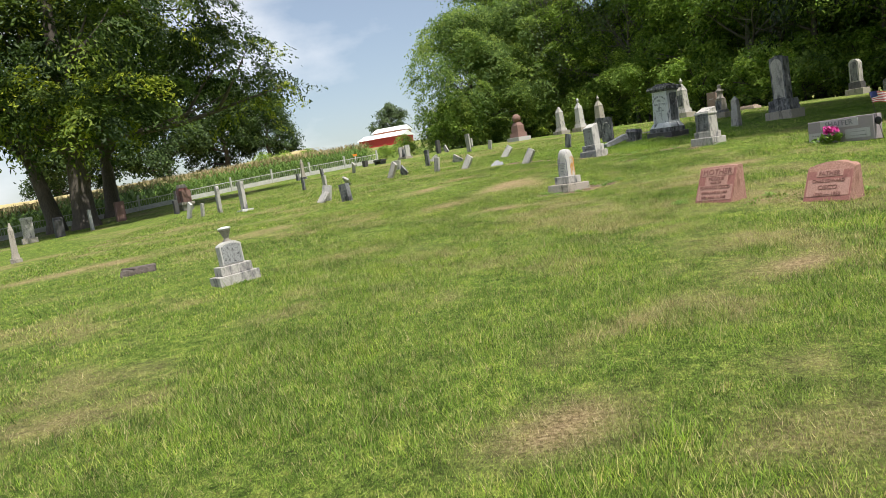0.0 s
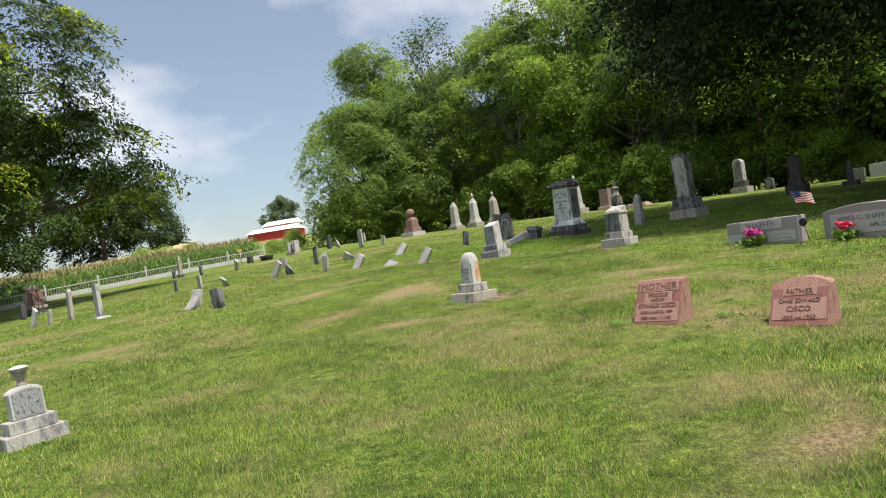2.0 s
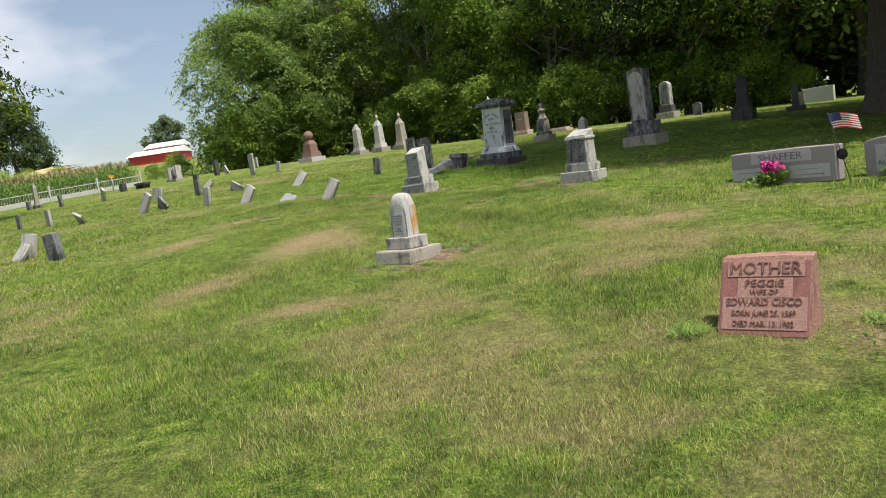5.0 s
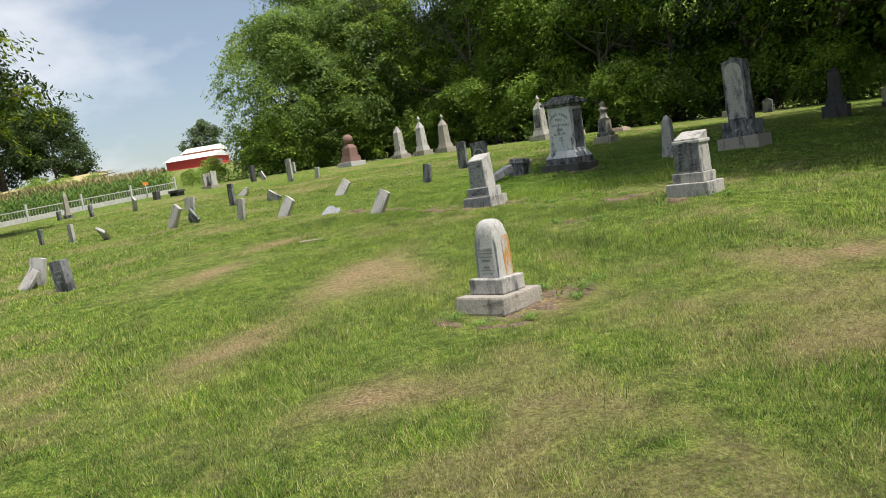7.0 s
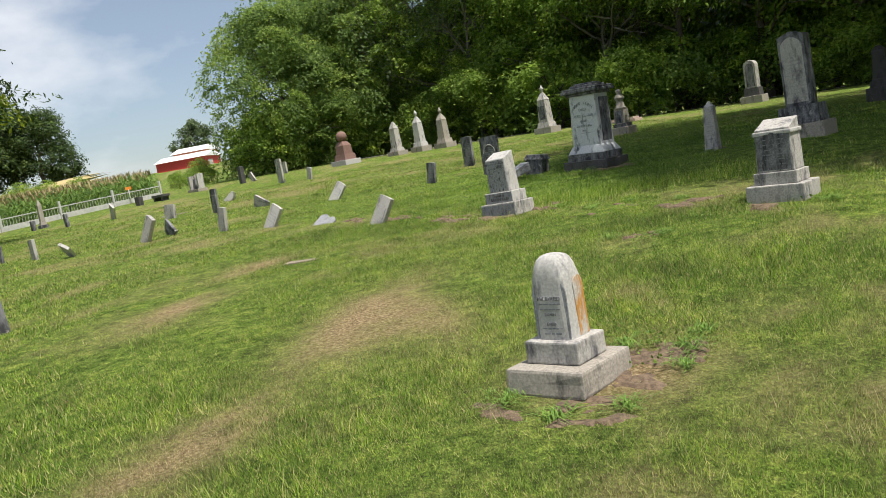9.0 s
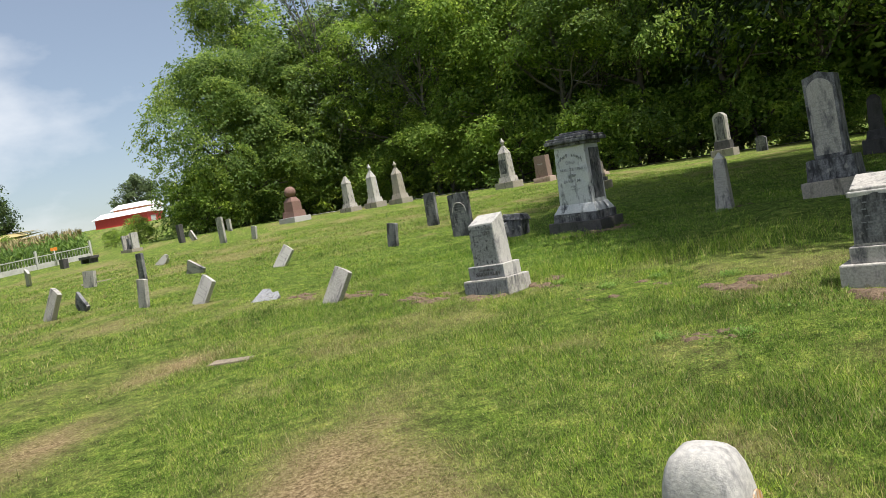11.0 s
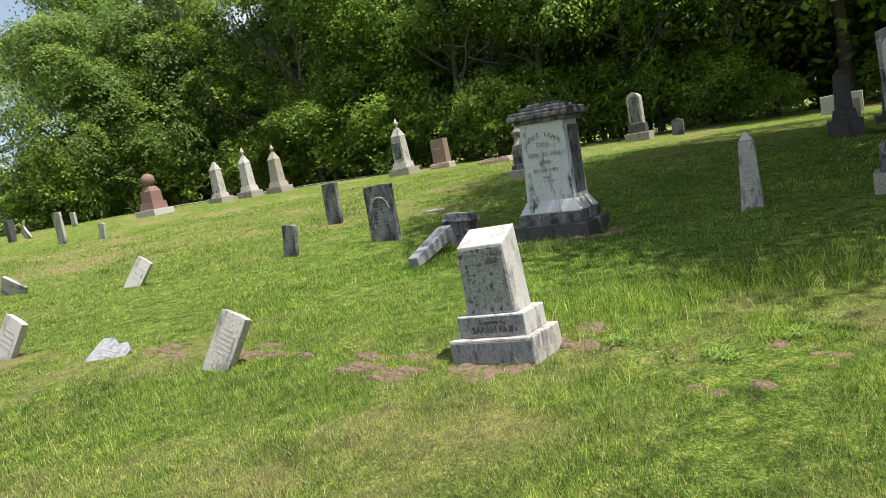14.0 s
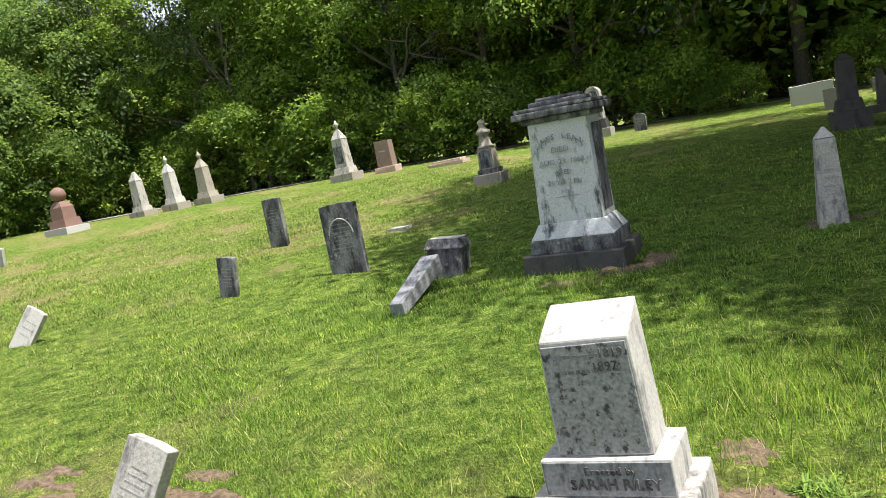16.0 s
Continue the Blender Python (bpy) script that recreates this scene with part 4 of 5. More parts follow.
def slant_marker(x, y, w, h, kind, label):
    """A red granite marker with a sloping polished face and rock-faced sides."""
    g = grave("slant_marker", x, y, -53, 0, 0, 0.035, label)
    lo, hi = 0.32, 0.1
    bm = bmesh.new()
    ring = outline(kind, w, h)
    front = [bm.verts.new((px, -lo / 2 + pz / h * (lo - hi), pz)) for px, pz in ring]
    back = [bm.verts.new((px, lo / 2, pz)) for px, pz in ring]
    bm.faces.new(front)
    bm.faces.new(back[::-1])
    n = len(ring)
    for k in range(n):
        bm.faces.new((front[(k + 1) % n], front[k], back[k], back[(k + 1) % n]))
    bmesh.ops.recalc_face_normals(bm, faces=bm.faces[:])
    bmesh.ops.subdivide_edges(bm, edges=[e for e in bm.edges if abs(e.verts[0].co.y - e.verts[1].co.y) > 0.12 and abs(e.verts[0].co.z - e.verts[1].co.z) < 0.01], cuts=5)
    for v in bm.verts:
        f = v.co.y - (-lo / 2 + v.co.z / h * (lo - hi))
        if 0.012 < f and v.co.z > 0.01:
            v.co += noise.noise_vector(v.co * 24) * 0.02
    part("block", bm, GRANITE_PINK, g, "rock-faced pink granite sides")
    tilt = -math.degrees(math.atan2(lo - hi, h))

    def on_face(name, bm, z, material, out=0.003, px=0.0, label=""):
        o = part(name, bm, material, g, label)
        o.matrix_local = pose(px, -lo / 2 + z / h * (lo - hi) - out, z, tilt, 0, 0)
        return o
    return g, on_face


def plate(w, h, d=0.006):
    return frustum(w, d, h, z=-h / 2, bevel=0.002, rough=0.0, cuts=0)


def mother():
    g, on = slant_marker(3.48, 9.79, 0.5, 0.44, "flat", "red granite slant headstone with raised lettering in the lawn")
    on("polished_face", plate(0.485, 0.435), 0.216, GRANITE_RED, 0.003, label="polished red granite face")
    on("name_panel", plate(0.42, 0.1), 0.375, GRANITE_FADED, 0.008)
    on("text_panel", plate(0.3, 0.125), 0.268, GRANITE_FADED, 0.008)
    on("text_panel", plate(0.46, 0.19), 0.14, GRANITE_FADED, 0.008)
    for body, size, z, sq in (("MOTHER", 0.1, 0.375, 0.98), ("PEGGIE", 0.058, 0.297, 1.15), ("WIFE OF", 0.04, 0.252, 1.0), ("EDWARD CISCO", 0.06, 0.2, 0.92), ("BORN JUNE 25, 1869", 0.045, 0.142, 0.86), ("DIED MAR. 13, 1902", 0.045, 0.088, 0.86)):
        on("inscription", text_bm(body, size, 0.004, sq), z, CUT_RED, 0.014)


def father():
    g, on = slant_marker(4.29, 8.71, 0.5, 0.42, "serpentine", "red granite slant headstone with a curved top and pale worn lettering")
    on("polished_face", plate(0.48, 0.345), 0.175, GRANITE_RED, 0.003, label="polished red granite face")
    on("name_panel", plate(0.28, 0.075), 0.302, GRANITE_FADED, 0.008)
    on("text_panel", plate(0.45, 0.19), 0.16, GRANITE_FADED, 0.008)
    for body, size, z, sq in (("FATHER", 0.068, 0.302, 0.95), ("CHAS EDWARD", 0.055, 0.228, 0.88), ("CISCO", 0.068, 0.163, 1.05), ("1869 — 1950", 0.055, 0.095, 0.95)):
        on("inscription", text_bm(body, size, 0.004, sq), z, CUT_RED, 0.014)


mother()
father()


def granite_wide(x0, y0, x1, y1, kind, h, label):
    turn = math.degrees(math.atan2(y1 - y0, x1 - x0))
    w = math.hypot(x1 - x0, y1 - y0)
    g = grave("granite_headstone", (x0 + x1) / 2 + 0.1 * 0.84, (y0 + y1) / 2 + 0.1 * 0.54, turn, 0, 0, 0.03, label)
    part("block", tablet_mesh(kind, w, 0.2, h, bevel=0.012, rough=0.008), GRANITE_GREY, g)
    return g, w


g, w = granite_wide(6.94, 14.94, 7.46, 13.68, "flat", 0.43, "wide grey granite headstone with a family name, beside silk flowers")
o = part("name_panel", frustum(0.78, 0.008, 0.14, z=0.27, bevel=0.002, rough=0.0, cuts=0), GRANITE_LIGHT, g, "pale frosted panel")
o.location = (0, -0.105, 0)
write(g, "SHAFFER", 0.13, 0.0, -0.112, 0.34, CUT_GREY, 0, 1.15)
for sx, a, b in ((-0.42, "MARY C.", "1878 — 1964"), (0.36, "JOSEPH L.", "1876 — 1956")):
    o = part("name_panel", frustum(0.5, 0.008, 0.16, z=0.06, bevel=0.002, rough=0.0, cuts=0), GRANITE_LIGHT, g)
    o.location = (sx, -0.105, 0)
    bars(g, 0.36, 0.07, 0.2, -0.112, 2).location = (sx, 0, 0)
g, w = granite_wide(7.89, 13.7, 8.4, 12.44, "serpentine", 0.55, "grey granite headstone with a curved top and a pale panel")
o = part("name_panel", frustum(1.1, 0.008, 0.31, z=0.11, bevel=0.002, rough=0.0, cuts=0), GRANITE_LIGHT, g, "pale frosted panel")
o.location = (0, -0.105, 0)
write(g, "JAMES C. SHAFFER", 0.105, 0.0, -0.112, 0.34, CUT_GREY, 0, 1.05)
write(g, "AUG. 4, 1", 0.085, -0.36, -0.112, 0.21, CUT_GREY, 0, 1.0)
write(g, "APR. 23, 1972", 0.085, 0.3, -0.112, 0.21, CUT_GREY, 0, 0.95)


def flowers(x, y, petal, label):
    f = grave("flower_bouquet", x, y, 0, sink=0.0, label=label, category="flowers")
    rng = np.random.default_rng(int(x * 100))
    C = np.array((0, 0, 0.23)) + rng.normal(0, 1, (22, 3)) * np.array((0.055, 0.045, 0.028))
    V, F = leaves(rng, C, 16, (0.018, 0.018, 0.014), 0.035, 1.1, -0.3)
    put(new("petals", mesh_of("petals", V, F, petal)), "petals", f)["kind"] = "stuff"
    C = np.array((0, 0, 0.08)) + rng.normal(0, 1, (24, 3)) * np.array((0.09, 0.07, 0.03))
    V, F = leaves(rng, C, 9, (0.03, 0.03, 0.02), 0.05, 1.8, 0.1)
    put(new("foliage", mesh_of("foliage", V, F, WEED)), "foliage", f)["kind"] = "stuff"
    V, F = tubes([[(0.01 * k, 0, 0, 0.004), (0.02 * k, 0.01, 0.12, 0.004), (0.03 * k, 0, 0.22, 0.003)] for k in (-2, -1, 0, 1, 2)], 5)
    put(new("stem", mesh_of("stem", V, F, WEED)), "stem", f)


flowers(7.0, 14.28, PETAL, "magenta silk flowers in front of the wide headstone")
flowers(7.86, 13.2, PETAL_RED, "red silk flowers in front of the curved headstone")


def grave_flag(x, y, h, turn, side, label, size=1.0):
    f = grave("flag", x, y, turn, 0, side, 0.03, label, "flag")
    part("pole", turned([(0.006, 0), (0.006, h), (0.003, h + 0.02)], 8), WOODCUT, f)
    w, t = 0.36 * size, 0.22 * size

    def cloth(x0, x1, z0, z1, y):
        bm = bmesh.new()
        n = 8
        cols = []
        for k in range(n + 1):
            px = x0 + (x1 - x0) * k / n
            sag = -1.1 * px * px - 0.06 * px
            yy = y + 0.02 * math.sin(px * 22)
            cols.append((bm.verts.new((px, yy, z0 + sag)), bm.verts.new((px, yy, z1 + sag))))
        for a, b in zip(cols, cols[1:]):
            bm.faces.new((a[0], b[0], b[1], a[1]))
        return bm
    for k in range(13):
        part("stripe", cloth(0.0, w, h - t + t * k / 13, h - t + t * (k + 1) / 13, 0), FLAG_RED if k % 2 == 0 else FLAG_WHITE, f)
    part("canton", cloth(0.0, w * 0.42, h - t * 7 / 13, h, -0.005), FLAG_BLUE, f)
    part("canton", cloth(0.0, w * 0.42, h - t * 7 / 13, h, 0.005), FLAG_BLUE, f)
    return f


f = grave_flag(7.56, 13.6, 0.86, -67, -14, "small striped flag on a thin stick beside granite", 0.85)
bm = turned([(0.002, -0.008), (0.062, -0.008), (0.066, 0.0), (0.062, 0.008), (0.002, 0.008)], 20)
bmesh.ops.transform(bm, matrix=pose(0.015, -0.02, 0.36, 90, 0, 0), verts=bm.verts[:])
part("medallion", bm, BLACK, f, "round black metal marker")


def stepped(name, x, y, base, plinth, die, material, label, turn=ROW, slant=0.1, back=0.0, side=0.0, base_material=None):
    g = grave(name, x, y, turn, back, side, 0.03, label)
    z = 0.0
    part("base", frustum(base[0], base[1], base[2] + 0.03, bevel=0.012, rough=0.005), base_material or material, g)
    z += base[2] + 0.03
    part("plinth", frustum(*plinth, z=z), material, g)
    z += plinth[2]
    part("die", frustum(die[0], die[1], die[2], z=z, w2=die[3], d2=die[4], slant=slant), material, g)
    return g, z


# arched white stone on two steps, passed close by
def domed_shaft(w, d, h, z, spring=0.7):
    """A square shaft that narrows a little and closes in a groined dome."""
    bm = bmesh.new()
    rings = []
    levels = [(0.0, 1.0), (0.25, 0.985), (spring, 0.93)] + [(spring + (1 - spring) * math.sin(a), 0.93 * math.cos(a) ** 0.62) for a in (0.3, 0.6, 0.9, 1.15, 1.36, 1.5)]
    seg = 28
    for f, k in levels:
        p = 7 if f <= spring else 4.2
        ring = []
        for q in range(seg):
            a = math.tau * (q + 0.5) / seg
            c, s2 = math.cos(a), math.sin(a)
            r = (abs(c) ** p + abs(s2) ** p) ** (-1 / p)
            ring.append(bm.verts.new((w / 2 * k * r * c, d / 2 * k * r * s2, z + h * f)))
        rings.append(ring)
    for lo, hi in zip(rings, rings[1:]):
        for q in range(seg):
            bm.faces.new((lo[q], lo[(q + 1) % seg], hi[(q + 1) % seg], hi[q]))
    bm.faces.new(rings[0][::-1])
    bm.faces.new(rings[-1])
    for v in bm.verts:
        v.co += noise.noise_vector(v.co * 14) * 0.003
    for f in bm.faces:
        f.smooth = min(v.co.z for v in f.verts) > z + h * spring - 0.01
    return bm


g = grave("arched_headstone", 2.365, 14.37, -53, 1, 0, 0.01, "small arched white marble headstone with orange lichen on two steps")
part("base", frustum(0.52, 0.56, 0.15, w2=0.5, d2=0.54, bevel=0.018, rough=0.01), LIMESTONE, g, "chipped tan limestone base")
part("plinth", frustum(0.35, 0.31, 0.13, z=0.15, bevel=0.012), MARBLE, g, "smooth grey marble plinth")
part("shaft", domed_shaft(0.245, 0.205, 0.48, 0.28), MARBLE_WHITE, g)
part("lichen_side", tablet_mesh("gothic", 0.1, 0.006, 0.34, z=0.285, bevel=0.002, rough=0.004), LICHEN_ORANGE, g, "orange lichen crust").matrix_local = pose(0.1195, 0.04, 0, 0, -1.2, 90)
# blue-grey panel: the front's stain together with its shade, both as colour
part("front_panel", tablet_mesh("gothic", 0.225, 0.008, 0.36, z=0.285, bevel=0.003), MARBLE_GREY, g, "stained inscription panel, darkened for its shade").matrix_local = pose(0, -0.1, 0, -1.2, 0, 0)
write(g, "MILDRED", 0.034, 0.0, -0.1015, 0.515, CUT_GREY, 0, 1.1, 0.003)
write(g, "BORN", 0.028, 0.0, -0.1025, 0.425, CUT_GREY, 0, 1.0, 0.003)
write(g, "DIED", 0.028, 0.0, -0.1035, 0.37, CUT_GREY, 0, 1.0, 0.003)
bars(g, 0.17, 0.3, 0.36, -0.104, 2, CUT_GREY, height=0.3)
bars(g, 0.17, 0.44, 0.5, -0.1025, 2, CUT_GREY, height=0.3)

# the two stepped stones with sloping tops
g, z = stepped("stepped_headstone", 5.78, 17.02, (0.56, 0.44, 0.15), (0.42, 0.33, 0.12), (0.36, 0.27, 0.42, 0.33, 0.25), MARBLE, "grey weathered marble headstone with a sloping white top", slant=0.09, side=0.5)
# stains, and the shade on the side away from the sun, as darker stone
part("front_panel", frustum(0.33, 0.008, 0.36, z=z + 0.02, bevel=0.003), MARBLE_DARK, g, "stained front, darkened for its shade").location = (0, -0.137, 0)
part("cap_band", frustum(0.375, 0.285, 0.04, z=z + 0.36, bevel=0.01), MARBLE_WHITE, g)
bars(g, 0.24, z + 0.05, z + 0.34, -0.143, 6, CUT_GREY)
g, z = stepped("stepped_headstone", 3.985, 20.46, (0.62, 0.4, 0.16), (0.5, 0.29, 0.145), (0.37, 0.215, 0.45, 0.345, 0.2), MARBLE_WHITE, "weathered white marble headstone with raised name on its plinth", turn=-59, slant=0.095, side=-1.5, base_material=MARBLE)
# thin darker faces put the shade of the sunless front into the colour
part("front_panel", frustum(0.345, 0.008, 0.425, z=z + 0.008, w2=0.325, bevel=0.003), SPECKLED, g, "grey lichen-speckled front, darkened for its shade").location = (0, -0.108, 0)
part("plinth_face", frustum(0.49, 0.008, 0.13, z=0.197, bevel=0.002), MARBLE_GREY, g, "plinth face darkened for its shade").location = (0, -0.145, 0)
part("base_face", frustum(0.605, 0.008, 0.14, z=0.03, bevel=0.002), MARBLE_GREY, g, "base face darkened for its shade").location = (0, -0.2, 0)
write(g, "Erected by", 0.046, 0.02, -0.151, 0.293, CUT_STAINED, 0, 1.0)
write(g, "SARAH RILEY", 0.062, 0.03, -0.151, 0.24, CUT_STAINED, 0, 0.95)
write(g, "1819", 0.05, 0.1, -0.113, z + 0.395, CUT_STAINED)
write(g, "1897", 0.05, 0.07, -0.113, z + 0.345, CUT_STAINED)
bars(g, 0.27, z + 0.3, z + 0.42, -0.112, 2, CUT_GREY, height=0.25)

# the big streaked pillar monument
g = grave("pillar_monument", 6.84, 23.86, -57, 0, 1.8, 0.04, "big streaked white marble pillar monument with a moulded cap", "monument")
part("base", frustum(0.95, 0.74, 0.2, bevel=0.014, rough=0.006), GRANITE_DARK, g, "dark weathered stone base")
part("plinth", frustum(0.8, 0.62, 0.13, z=0.2, bevel=0.012, rough=0.005), MARBLE_DARK, g)
part("plinth_slope", frustum(0.78, 0.6, 0.14, z=0.33, w2=0.62, d2=0.48, bevel=0.01, rough=0.005), MARBLE_STREAK, g)
part("die", frustum(0.6, 0.46, 0.92, z=0.47, w2=0.55, d2=0.43), MARBLE_STREAK, g)
part("side_slab", frustum(0.012, 0.3, 0.8, z=0.52, bevel=0.004), MARBLE_DARK, g, "black-streaked side").location = (0.295, 0.03, 0)
for zz, ww, dd, hh in ((1.39, 0.64, 0.52, 0.05), (1.44, 0.78, 0.64, 0.06), (1.5, 0.74, 0.6, 0.035), (1.535, 0.5, 0.4, 0.045), (1.58, 0.38, 0.3, 0.03)):
    part("cap", frustum(ww, dd, hh, z=zz, bevel=0.016, rough=0.004), MARBLE_DARK, g)
for k, ch in enumerate("JAMES LEANY"):
    a = radians(152 - 12.4 * k)
    write(g, ch, 0.075, 0.235 * math.cos(a), -0.238, 1.06 + 0.19 * math.sin(a), CUT_PALE)
for body, size, zz in (("DIED", 0.075, 1.13), ("AUG. 23, 1868", 0.07, 1.02), ("AGED", 0.06, 0.925), ("26 Yrs 2 Ms", 0.066, 0.835), ("9 Ds", 0.05, 0.75)):
    write(g, body, size, 0.0, -0.236 - (1.3 - zz) * 0.005, zz, CUT_PALE, 0, 1.0)
part("rule", frustum(0.22, 0.008, 0.006, z=0.7, bevel=0.001, rough=0.0, cuts=0), CUT_PALE, g).location = (0, -0.229, 0)

# broken monument: dark block and fallen shaft
g = grave("broken_monument", 6.12, 25.15, -50, 4, 5, 0.04, "blackened marble block with a pale sloping top in shade")
part("block", frustum(0.36, 0.32, 0.3), MARBLE_DARK, g)
part("cap", frustum(0.42, 0.38, 0.1, z=0.3, w2=0.34, d2=0.3, bevel=0.016), MARBLE_DARK, g)
part("top", frustum(0.33, 0.29, 0.012, z=0.4, bevel=0.004), MARBLE_WHITE, g, "pale top face")
g = new("fallen_shaft")
tagged(g, "fallen grey marble obelisk shaft lying in the grass", "gravestone")
bm = frustum(0.19, 0.17, 1.05, w2=0.13, d2=0.13, bevel=0.01)
part("shaft", bm, MARBLE_GREY, g)
a, b = Vector((5.05, 24.35, gz(5.05, 24.35) + 0.05)), Vector((5.85, 25.0, gz(5.85, 25.0) + 0.2))
g.matrix_world = Matrix.Translation(b) @ (a - b).to_track_quat("Z", "Y").to_matrix().to_4x4()

# tall dark-fronted monument in the shade
g = grave("tall_monument", 9.08, 20.9, -57, 0, -1, 0.04, "tall grey marble monument on a double base in the shade", "monument")
part("base", frustum(0.76, 0.58, 0.25, bevel=0.014, rough=0.006), LIMESTONE, g)
part("plinth", frustum(0.62, 0.46, 0.28, z=0.25, w2=0.58, d2=0.42, bevel=0.012), MARBLE_DARK, g)
part("shaft", tablet_mesh("peak", 0.4, 0.26, 1.14, z=0.53, bevel=0.012), MARBLE_DARK, g)
part("front_panel", tablet_mesh("gothic", 0.32, 0.012, 1.0, z=0.58, y=-0.132, bevel=0.004), MARBLE, g, "streaked inscription panel")
bars(g, 0.24, 0.7, 1.3, -0.14, 11)

# slim white obelisk post
g = grave("slim_obelisk", 8.33, 22.3, -50, 0, 1.5, 0.03, "slim white marble obelisk with a pointed top in shade")
part("shaft", frustum(0.24, 0.2, 0.78, w2=0.16, d2=0.15), MARBLE, g)
part("tip", frustum(0.15, 0.14, 0.09, z=0.785, w2=0.02, d2=0.02, bevel=0.004), MARBLE_WHITE, g)
bars(g, 0.12, 0.2, 0.55, -0.098, 5)

# ---- the scattered thin tablets ----
T = "thin leaning marble tablet grey with lichen in the grass"
tablet_stone(-3.24, 20.75, 0.34, 0.34, "flat", 0.06, MARBLE, ROW, 35, 12, 4, label="small white marble tablet tipped back against another")
tablet_stone(-3.1, 21.0, 0.3, 0.42, "flat", 0.07, MARBLE_WHITE, ROW + 20, 8, 8, 0, label="upright white marble tablet behind a tipped one")
tablet_stone(-2.35, 19.7, 0.3, 0.44, "flat", 0.12, MARBLE_DARK, ROW + 12, -3, -4, 3, label="thick blackened marble tablet with a pale side")
tablet_stone(-5.25, 29.2, 0.2, 0.4, "flat", 0.06, MARBLE_DARK, label="short grey marble tablet in the lawn")
tablet_stone(-4.3, 28.3, 0.26, 0.44, "flat", 0.07, MARBLE, side=-2, label="short grey marble tablet with worn lettering")
tablet_stone(-3.3, 27.4, 0.26, 0.5, "flat", 0.06, MARBLE_WHITE, ROW + 30, -52, 30, 0, label="white marble tablet nearly fallen over")
tablet_stone(-4.45, 38.0, 0.3, 0.55, "flat", 0.07, MARBLE_WHITE, ROW, -10, 32, 0, label="white marble tablet leaning far to one side")
tablet_stone(-6.15, 39.0, 0.22, 0.45, "flat", 0.1, MARBLE_DARK, side=-8, lines=0, label="small blackened stone near the fence")
tablet_stone(-1.95, 32.5, 0.42, 0.4, "flat", 0.08, MARBLE, ROW + 10, 5, 3, 4, label="square grey marble tablet in the lawn")
tablet_stone(-1.85, 27.1, 0.26, 0.58, "flat", 0.09, MARBLE, ROW, 10, 30, 4, label=T)
tablet_stone(-1.25, 27.35, 0.3, 0.55, "flat", 0.06, MARBLE_DARK, ROW, 8, -62, 0, label="dark marble tablet tipped over almost flat")
tablet_stone(-0.62, 31.2, 0.26, 0.64, "flat", 0.07, MARBLE_DARK, side=2, lines=5, label="upright dark grey marble tablet")
tablet_stone(-0.18, 26.0, 0.25, 0.47, "flat", 0.07, MARBLE, side=6, back=3, lines=6, label="upright grey marble tablet with dense lettering")
tablet_stone(-0.6, 35.5, 0.22, 0.42, "broken", 0.1, MARBLE_WHITE, ROW, 20, 55, 0, label="broken white marble piece lying in the grass")
tablet_stone(0.7, 24.9, 0.27, 0.45, "flat", 0.07, MARBLE_WHITE, ROW, 16, 28, 4, label=T)
tablet_stone(0.72, 30.1, 0.34, 0.46, "flat", 0.06, MARBLE, ROW, -10, -62, 0, label="grey marble tablet tipped over with a dark underside")
tablet_stone(2.15, 27.85, 0.27, 0.46, "flat", 0.06, MARBLE_WHITE, ROW, 22, 30, 3, label=T)
tablet_stone(1.55, 23.55, 0.36, 0.28, "broken", 0.09, MARBLE_GREY, ROW + 10, 58, 14, 2, label="broken marble stump of a tablet in bare soil", sink=0.08)
tablet_stone(2.36, 22.2, 0.25, 0.46, "flat", 0.08, MARBLE, ROW, 18, 24, 6, label=T)
tablet_stone(1.28, 40.5, 0.34, 0.92, "flat", 0.08, MARBLE, side=-1, lines=8, label="tall grey marble tablet near the trees")
tablet_stone(2.28, 39.2, 0.24, 0.45, "flat", 0.07, MARBLE_WHITE, side=10, label="small white marble tablet")
tablet_stone(4.35, 27.2, 0.24, 0.47, "flat", 0.07, MARBLE_DARK, side=8, back=2, lines=6, label="narrow marble tablet with a blackened top")
tablet_stone(6.06, 30.2, 0.33, 0.78, "flat", 0.08, MARBLE_DARK, side=1, lines=8, label="dark weathered marble tablet with a pale top edge")
g = tablet_stone(5.6, 26.5, 0.46, 0.83, "flat", 0.08, MARBLE_DARK, ROW + 4, 1, 0, 9, label="large dark marble tablet with a carved arch")
V, F = tubes([[(0.16 * math.cos(a), -0.042, 0.5 + 0.2 * math.sin(a), 0.008) for a in np.linspace(0.1, 3.04, 14)]], 6)
put(new("arch", mesh_of("arch", V, F, MARBLE, smooth=True)), "arch", g)
g = grave("flush_marker", 7.4, 28.6, ROW, label="flush white marker lying level in the lawn")
part("slab", frustum(0.32, 0.2, 0.06), MARBLE_WHITE, g)
g = grave("flush_marker", 1.09, 20.15, -30, label="flush pale stone slab in dry grass")
part("slab", frustum(0.44, 0.2, 0.022, bevel=0.006, rough=0.006), LIMESTONE_TAN, g)
g = grave("flush_marker", -2.0, 33.8, 10, label="flush pale stone lying in the lawn")
part("slab", frustum(0.7, 0.16, 0.04), LIMESTONE, g)
tablet_stone(-7.95, 24.2, 0.32, 0.5, "flat", 0.07, MARBLE_WHITE, ROW, 8, 20, 0, label="pale marble tablet leaning sideways")
tablet_stone(-7.45, 24.0, 0.2, 0.4, "flat", 0.07, MARBLE, ROW, 5, 8, 0, label="small grey marble tablet")
